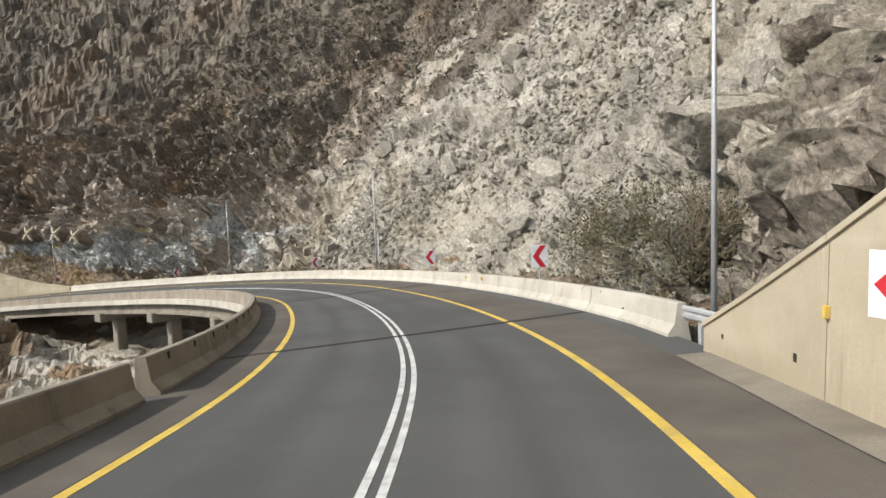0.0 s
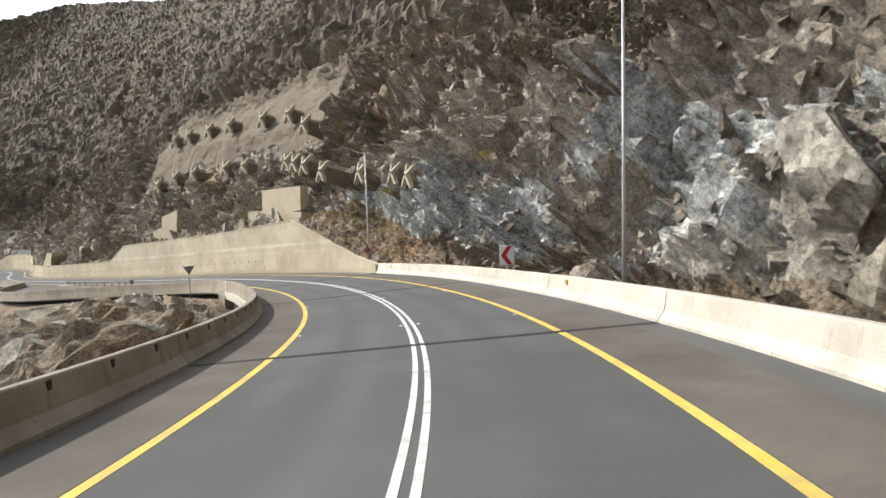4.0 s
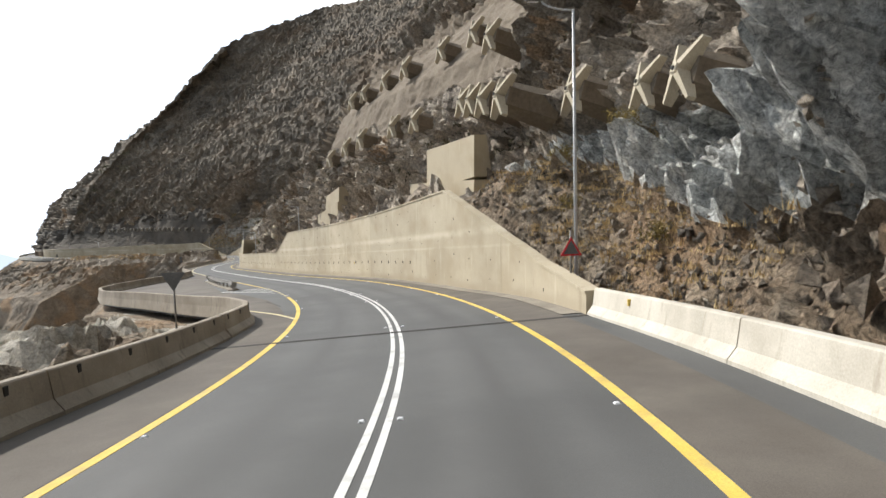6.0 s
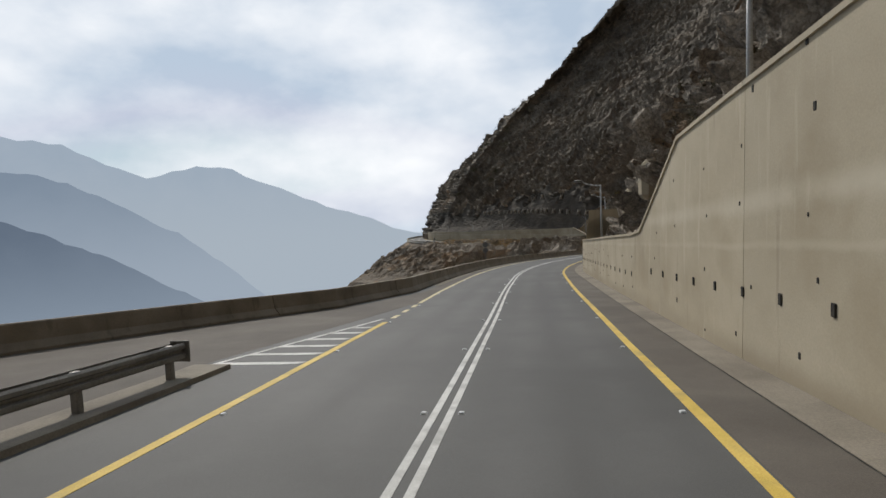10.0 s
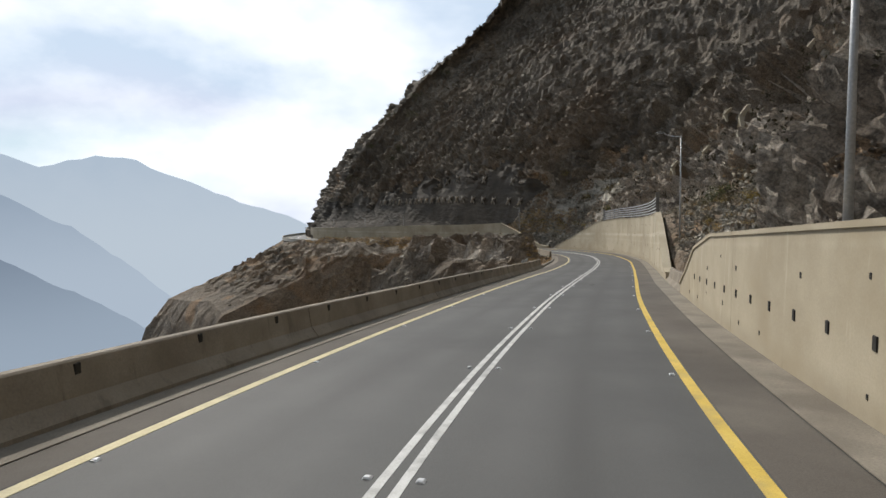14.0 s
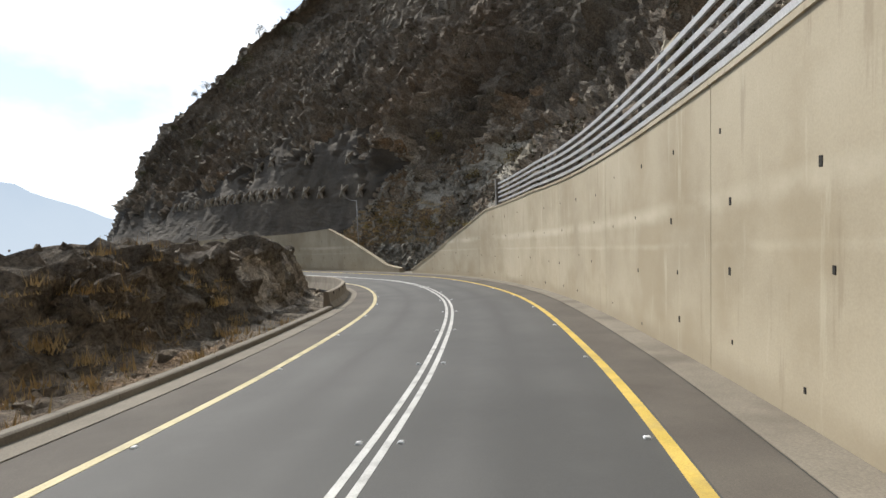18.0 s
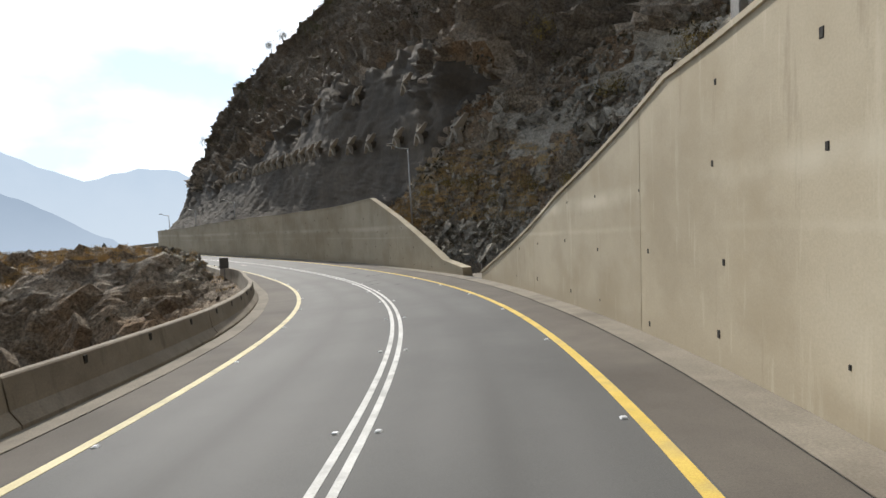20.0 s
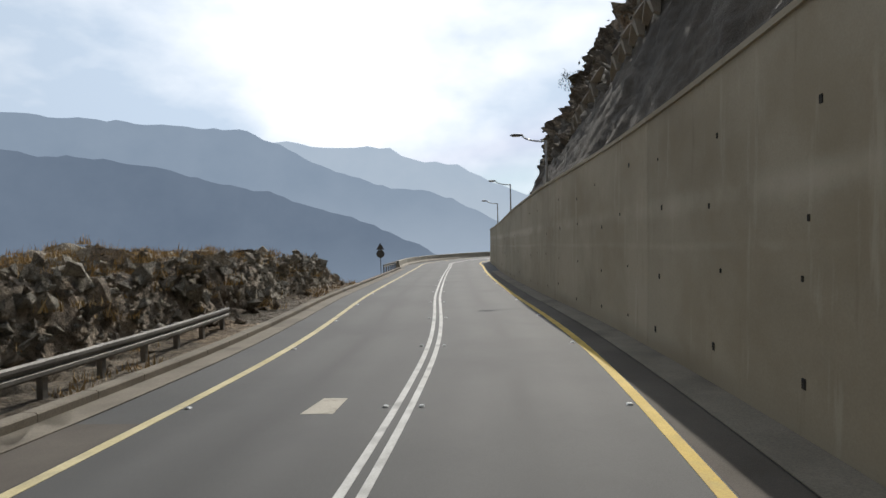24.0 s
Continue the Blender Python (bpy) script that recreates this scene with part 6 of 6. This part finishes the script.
# ---- shrubs ----
def twig_mesh(n, size, seed, spread=1.0):
    """A bare, much-branched shrub: thin three-sided twigs from one root."""
    r = random.Random(seed)
    verts, faces = [], []

    def limb(p, d, length, rad, depth):
        q = p + d * length
        side = d.orthogonal().normalized()
        up = d.cross(side).normalized()
        i = len(verts)
        for base, rr in ((p, rad), (q, rad * 0.55)):
            for a in (0, 2.094, 4.189):
                verts.append(tuple(base + (side * math.cos(a) + up * math.sin(a)) * rr))
        for a in range(3):
            b = (a + 1) % 3
            faces.append((i + a, i + b, i + 3 + b, i + 3 + a))
        if depth:
            for _ in range(r.choice((2, 3, 3))):
                nd = (d + Vector((r.gauss(0, 0.5), r.gauss(0, 0.5), r.gauss(0.12, 0.4))) * spread).normalized()
                limb(q - d * length * r.uniform(0, 0.35), nd, length * r.uniform(0.6, 0.85), rad * 0.6, depth - 1)

    for _ in range(n):
        d = Vector((r.gauss(0, 0.65), r.gauss(0, 0.65), r.uniform(0.35, 1.1))).normalized()
        limb(Vector((0, 0, 0)), d, size * r.uniform(0.25, 0.4), size * 0.012, 3)
    return verts, faces


def leaf_mesh(n, size, seed, leaf=0.09, flat=0.7):
    """A loose crown of small leaves in uneven clumps."""
    r = np.random.default_rng(seed)
    clumps = r.normal(size=(max(4, n // 45), 3)) * np.array((0.38, 0.38, 0.26 * flat)) * size + np.array((0, 0, 0.5 * size * flat))
    clumps = np.clip(clumps, (-0.55 * size, -0.55 * size, 0), (0.55 * size, 0.55 * size, size))
    c = clumps[r.integers(0, len(clumps), n)] + r.normal(size=(n, 3)) * size * 0.13
    a, b = r.normal(size=(n, 3)), r.normal(size=(n, 3))
    a /= np.linalg.norm(a, axis=1)[:, None]
    b -= (a * b).sum(1)[:, None] * a
    b /= np.linalg.norm(b, axis=1)[:, None]
    k = leaf * r.uniform(0.6, 1.3, n)[:, None]
    v = np.stack([c - a * k, c + b * k * 0.5, c + a * k, c - b * k * 0.5], 1).reshape(-1, 3)
    return v, np.arange(4 * n).reshape(-1, 4)


def shrub(p, size, seed, leaves=300, twigs=7, label="dry leafless shrub with tangled grey-brown twigs", group="shrubs", name="shrub"):
    thing = empty(name, Matrix.Translation(p), label, name, group)
    part("branchwork", twig_mesh(twigs, size, seed), TWIG, thing)
    if leaves:
        part("foliage", leaf_mesh(leaves, size, seed, 0.03 * size ** 0.5), LEAF, thing)
    return thing


shrub(spot(23.8, 10.2, 1.0), 4.7, 1, 6500, 44)
shrub(spot(20.6, 10.0, 0.7), 4.4, 2, 5000, 36)
shrub(spot(27.2, 10.4, 1.0), 3.4, 3, 2600, 24)
for k, (s, lat, size) in enumerate(((104, 11.5, 2.6), (98, 9.2, 1.3), (96, 9.5, 1.5), (108, 8.6, 1.2), (111, 9.0, 1.0), (205, 8.5, 1.6), (250, 9.5, 1.5), (265, 10.5, 1.8), (296, 10, 1.6), (303, 10.5, 2.2), (320, 9.5, 1.4), (388, 12, 2.2), (380, 14, 2.4), (397, 10.5, 1.8), (402, 13.5, 2.4), (406, 15, 2.6))):
    shrub(on_ground(s, lat) - Vector((0, 0, 0.1)), size, 20 + k, 420, 7, "dusty olive-brown shrub clinging to the rocky slope")
for k, (s, lat, size) in enumerate(((312, -13, 1.4), (318, -9.5, 1.6), (321, -9, 1.5), (343, -17, 0.9), (412, -26, 0.8), (452, -13, 0.7))):
    shrub(on_ground(s, lat), size, 60 + k, 420, 6, "dusty green shrub beside the rock outcrop")


def green_shrub(p, size, seed):
    thing = empty("shrub", Matrix.Translation(p), "leafy green shrub on the stony slope", "shrub", "shrubs")
    part("branchwork", twig_mesh(7, size, seed), TWIG, thing)
    part("foliage", leaf_mesh(900, size, seed, 0.05 * size ** 0.5), GREEN, thing)


for k, (s, lat, size) in enumerate(((309, 10.2, 1.8), (310.5, 11.0, 1.5), (247, 7.6, 1.5), (251, 8.2, 1.7), (237, 9.0, 1.6), (384, 15, 1.6))):
    green_shrub(on_ground(s, lat) - Vector((0, 0, 0.1)), size, 140 + k)


def golden_shrub(p, size, seed):
    thing = empty("shrub", Matrix.Translation(p), "low yellow-brown shrub on the stony slope", "shrub", "shrubs")
    part("branchwork", twig_mesh(7, size, seed), TWIG, thing)
    part("foliage", leaf_mesh(700, size, seed, 0.045 * size ** 0.5, 0.55), GOLD, thing)


for k, (s, lat, size) in enumerate(((401, 16.5, 2.4), (397, 12.5, 1.5), (395, 18, 2.2), (391, 20, 2.4), (404.5, 9.6, 1.2), (402, 10.6, 1.4), (399, 10.9, 1.1), (394, 13.5, 1.6), (389, 13, 1.5), (386, 16.5, 1.9), (406.5, 9.0, 1.1), (300, 9.5, 0.9), (303, 9.0, 0.8), (305.5, 10.5, 1.3), (308, 9.4, 1.0), (298, 11, 1.2), (126, 9.5, 1.0), (130, 10.2, 0.9), (134, 9.6, 1.1), (137, 10.4, 1.0), (118, 10, 1.2), (112, 10.2, 1.3), (121, 11.5, 1.0))):
    golden_shrub(on_ground(s, lat) - Vector((0, 0, 0.1)), size, 180 + k)


def crown_tree(p, size, seed):
    thing = empty("tree", Matrix.Translation(p), "small dark tree leaning from the mountain ridge", "tree", "ridge trees")
    bm = rod((0, 0, -0.4), (0.1 * size, 0, size * 0.5), 0.05 * size, 0.03 * size, 7)
    rod((0.1 * size, 0, size * 0.45), (0.35 * size, 0.1 * size, size * 0.75), 0.025 * size, 0.012 * size, 6, bm)
    rod((0.1 * size, 0, size * 0.45), (-0.22 * size, -0.1 * size, size * 0.75), 0.022 * size, 0.01 * size, 6, bm)
    part("trunk", bm, TWIG, thing)
    v, f = leaf_mesh(700, size, seed, 0.06 * size ** 0.6, 0.7)
    v = v + np.array((0, 0, 0.42 * size))
    part("crown", (v, f), LEAF, thing)


for k, (s, lat, size) in enumerate(((490.3, 34.8, 4.2), (483, 20.6, 2.8), (486.5, 27, 2.4), (488.6, 62.6, 3.6), (494.2, 55.7, 3.2), (507, 33.6, 3.0), (499, 43.6, 3.4), (504.4, 30.7, 2.4), (500.5, 15.2, 2.2), (505.5, 49, 3.2), (492, 72, 3.4), (484, 84, 3.8), (478, 100, 4.0), (470, 112, 4.2), (497, 22, 2.4))):
    crown_tree(on_ground(s, lat), size, 80 + k)

# scrub over the slopes, one mesh of many small clumps
vs, fs_, base = [], [], 0
for surf, mask, n, lo, hi in (
    (A_, (A_[5] > 14) & (A_[3] != 2), 4600, 0.5, 1.7),
    (A_, (A_[4] > 78) & (A_[4] < 117) & (A_[5] > 13) & (A_[5] < 48) & (A_[3] != 2), 1500, 0.7, 2.0),
    (B_, (B_[5] > 8) & (B_[3] != 3), 3000, 0.4, 1.5),
    (C_, ((C_[5] > 6) & (C_[3] != 6)) * np.where((C_[4] > 425) & (C_[5] < 45), 0.25, 1.0), 9000, 0.6, 2.0),
    (G_, (G_[4] > 200) & (G_[6] < -9) & (G_[5] < -1) & (G_[5] > -60), 420, 0.4, 1.0),
):
    c, nr = pick_faces(surf, mask, n)
    for q in c:
        v, f = leaf_mesh(15, rng.uniform(lo, hi), int(rng.integers(1e6)), 0.2, 0.6)
        vs.append(v + q)
        fs_.append(f + base)
        base += len(v)
tagged(part("hillside_scrub", (np.concatenate(vs), np.concatenate(fs_)), OLIVE), "low dry scrub dotted over the mountain slopes", "scrub", kind="stuff")

# dry grass
vs, fs_, base = [], [], 0
for surf, mask, n in (
    (C_, (C_[4] > 396) & (C_[4] < 416) & (C_[5] > 3) & (C_[5] < 8.5) & (C_[6] > 6.6) & (C_[3] != 6), 600),
    (C_, (C_[4] > 284) & (C_[4] < 345) & (C_[5] < 10) & (C_[6] > 8.0) & (C_[3] == 4), 420),
    (B_, (B_[4] > 119) & (B_[4] < 146) & (B_[5] < 8) & (B_[6] > 8.0) & (B_[3] == 4), 420),
    (G_, (G_[4] > 320) & (G_[4] < 346) & (G_[6] < -6.2) & (G_[6] > -10), 130),
    (G_, (G_[4] > 412) & (G_[4] < 486) & (G_[6] < -8.2) & (G_[6] > -26) & (G_[5] > 0.8), 2600),
    (G_, (G_[4] > 405) & (G_[4] < 470) & (G_[6] < -6) & (G_[6] > -8), 90),
    (G_, (G_[4] > 126) & (G_[4] < 160) & (G_[5] < -0.9), 150),
):
    c, nr = pick_faces(surf, mask, n)
    for q in c:
        m = 46
        tall = rng.uniform(0.5, 1.2)
        o = rng.normal(size=(m, 3)) * np.array((0.22, 0.22, 0)) + q
        d = rng.normal(size=(m, 3)) * 0.3 + np.array((0, 0, 1.0))
        t = o + d * rng.uniform(0.08, 0.36, (m, 1)) * tall
        w = rng.normal(size=(m, 3)) * 0.013
        v = np.stack([o - w, o + w, t], 1).reshape(-1, 3)
        vs.append(v)
        fs_.append(np.arange(3 * m).reshape(-1, 3) + base)
        base += 3 * m
tagged(part("dry_grass", (np.concatenate(vs), np.concatenate(fs_)), STRAW), "tufts of straw-coloured dry grass among the rocks", "grass", kind="stuff")
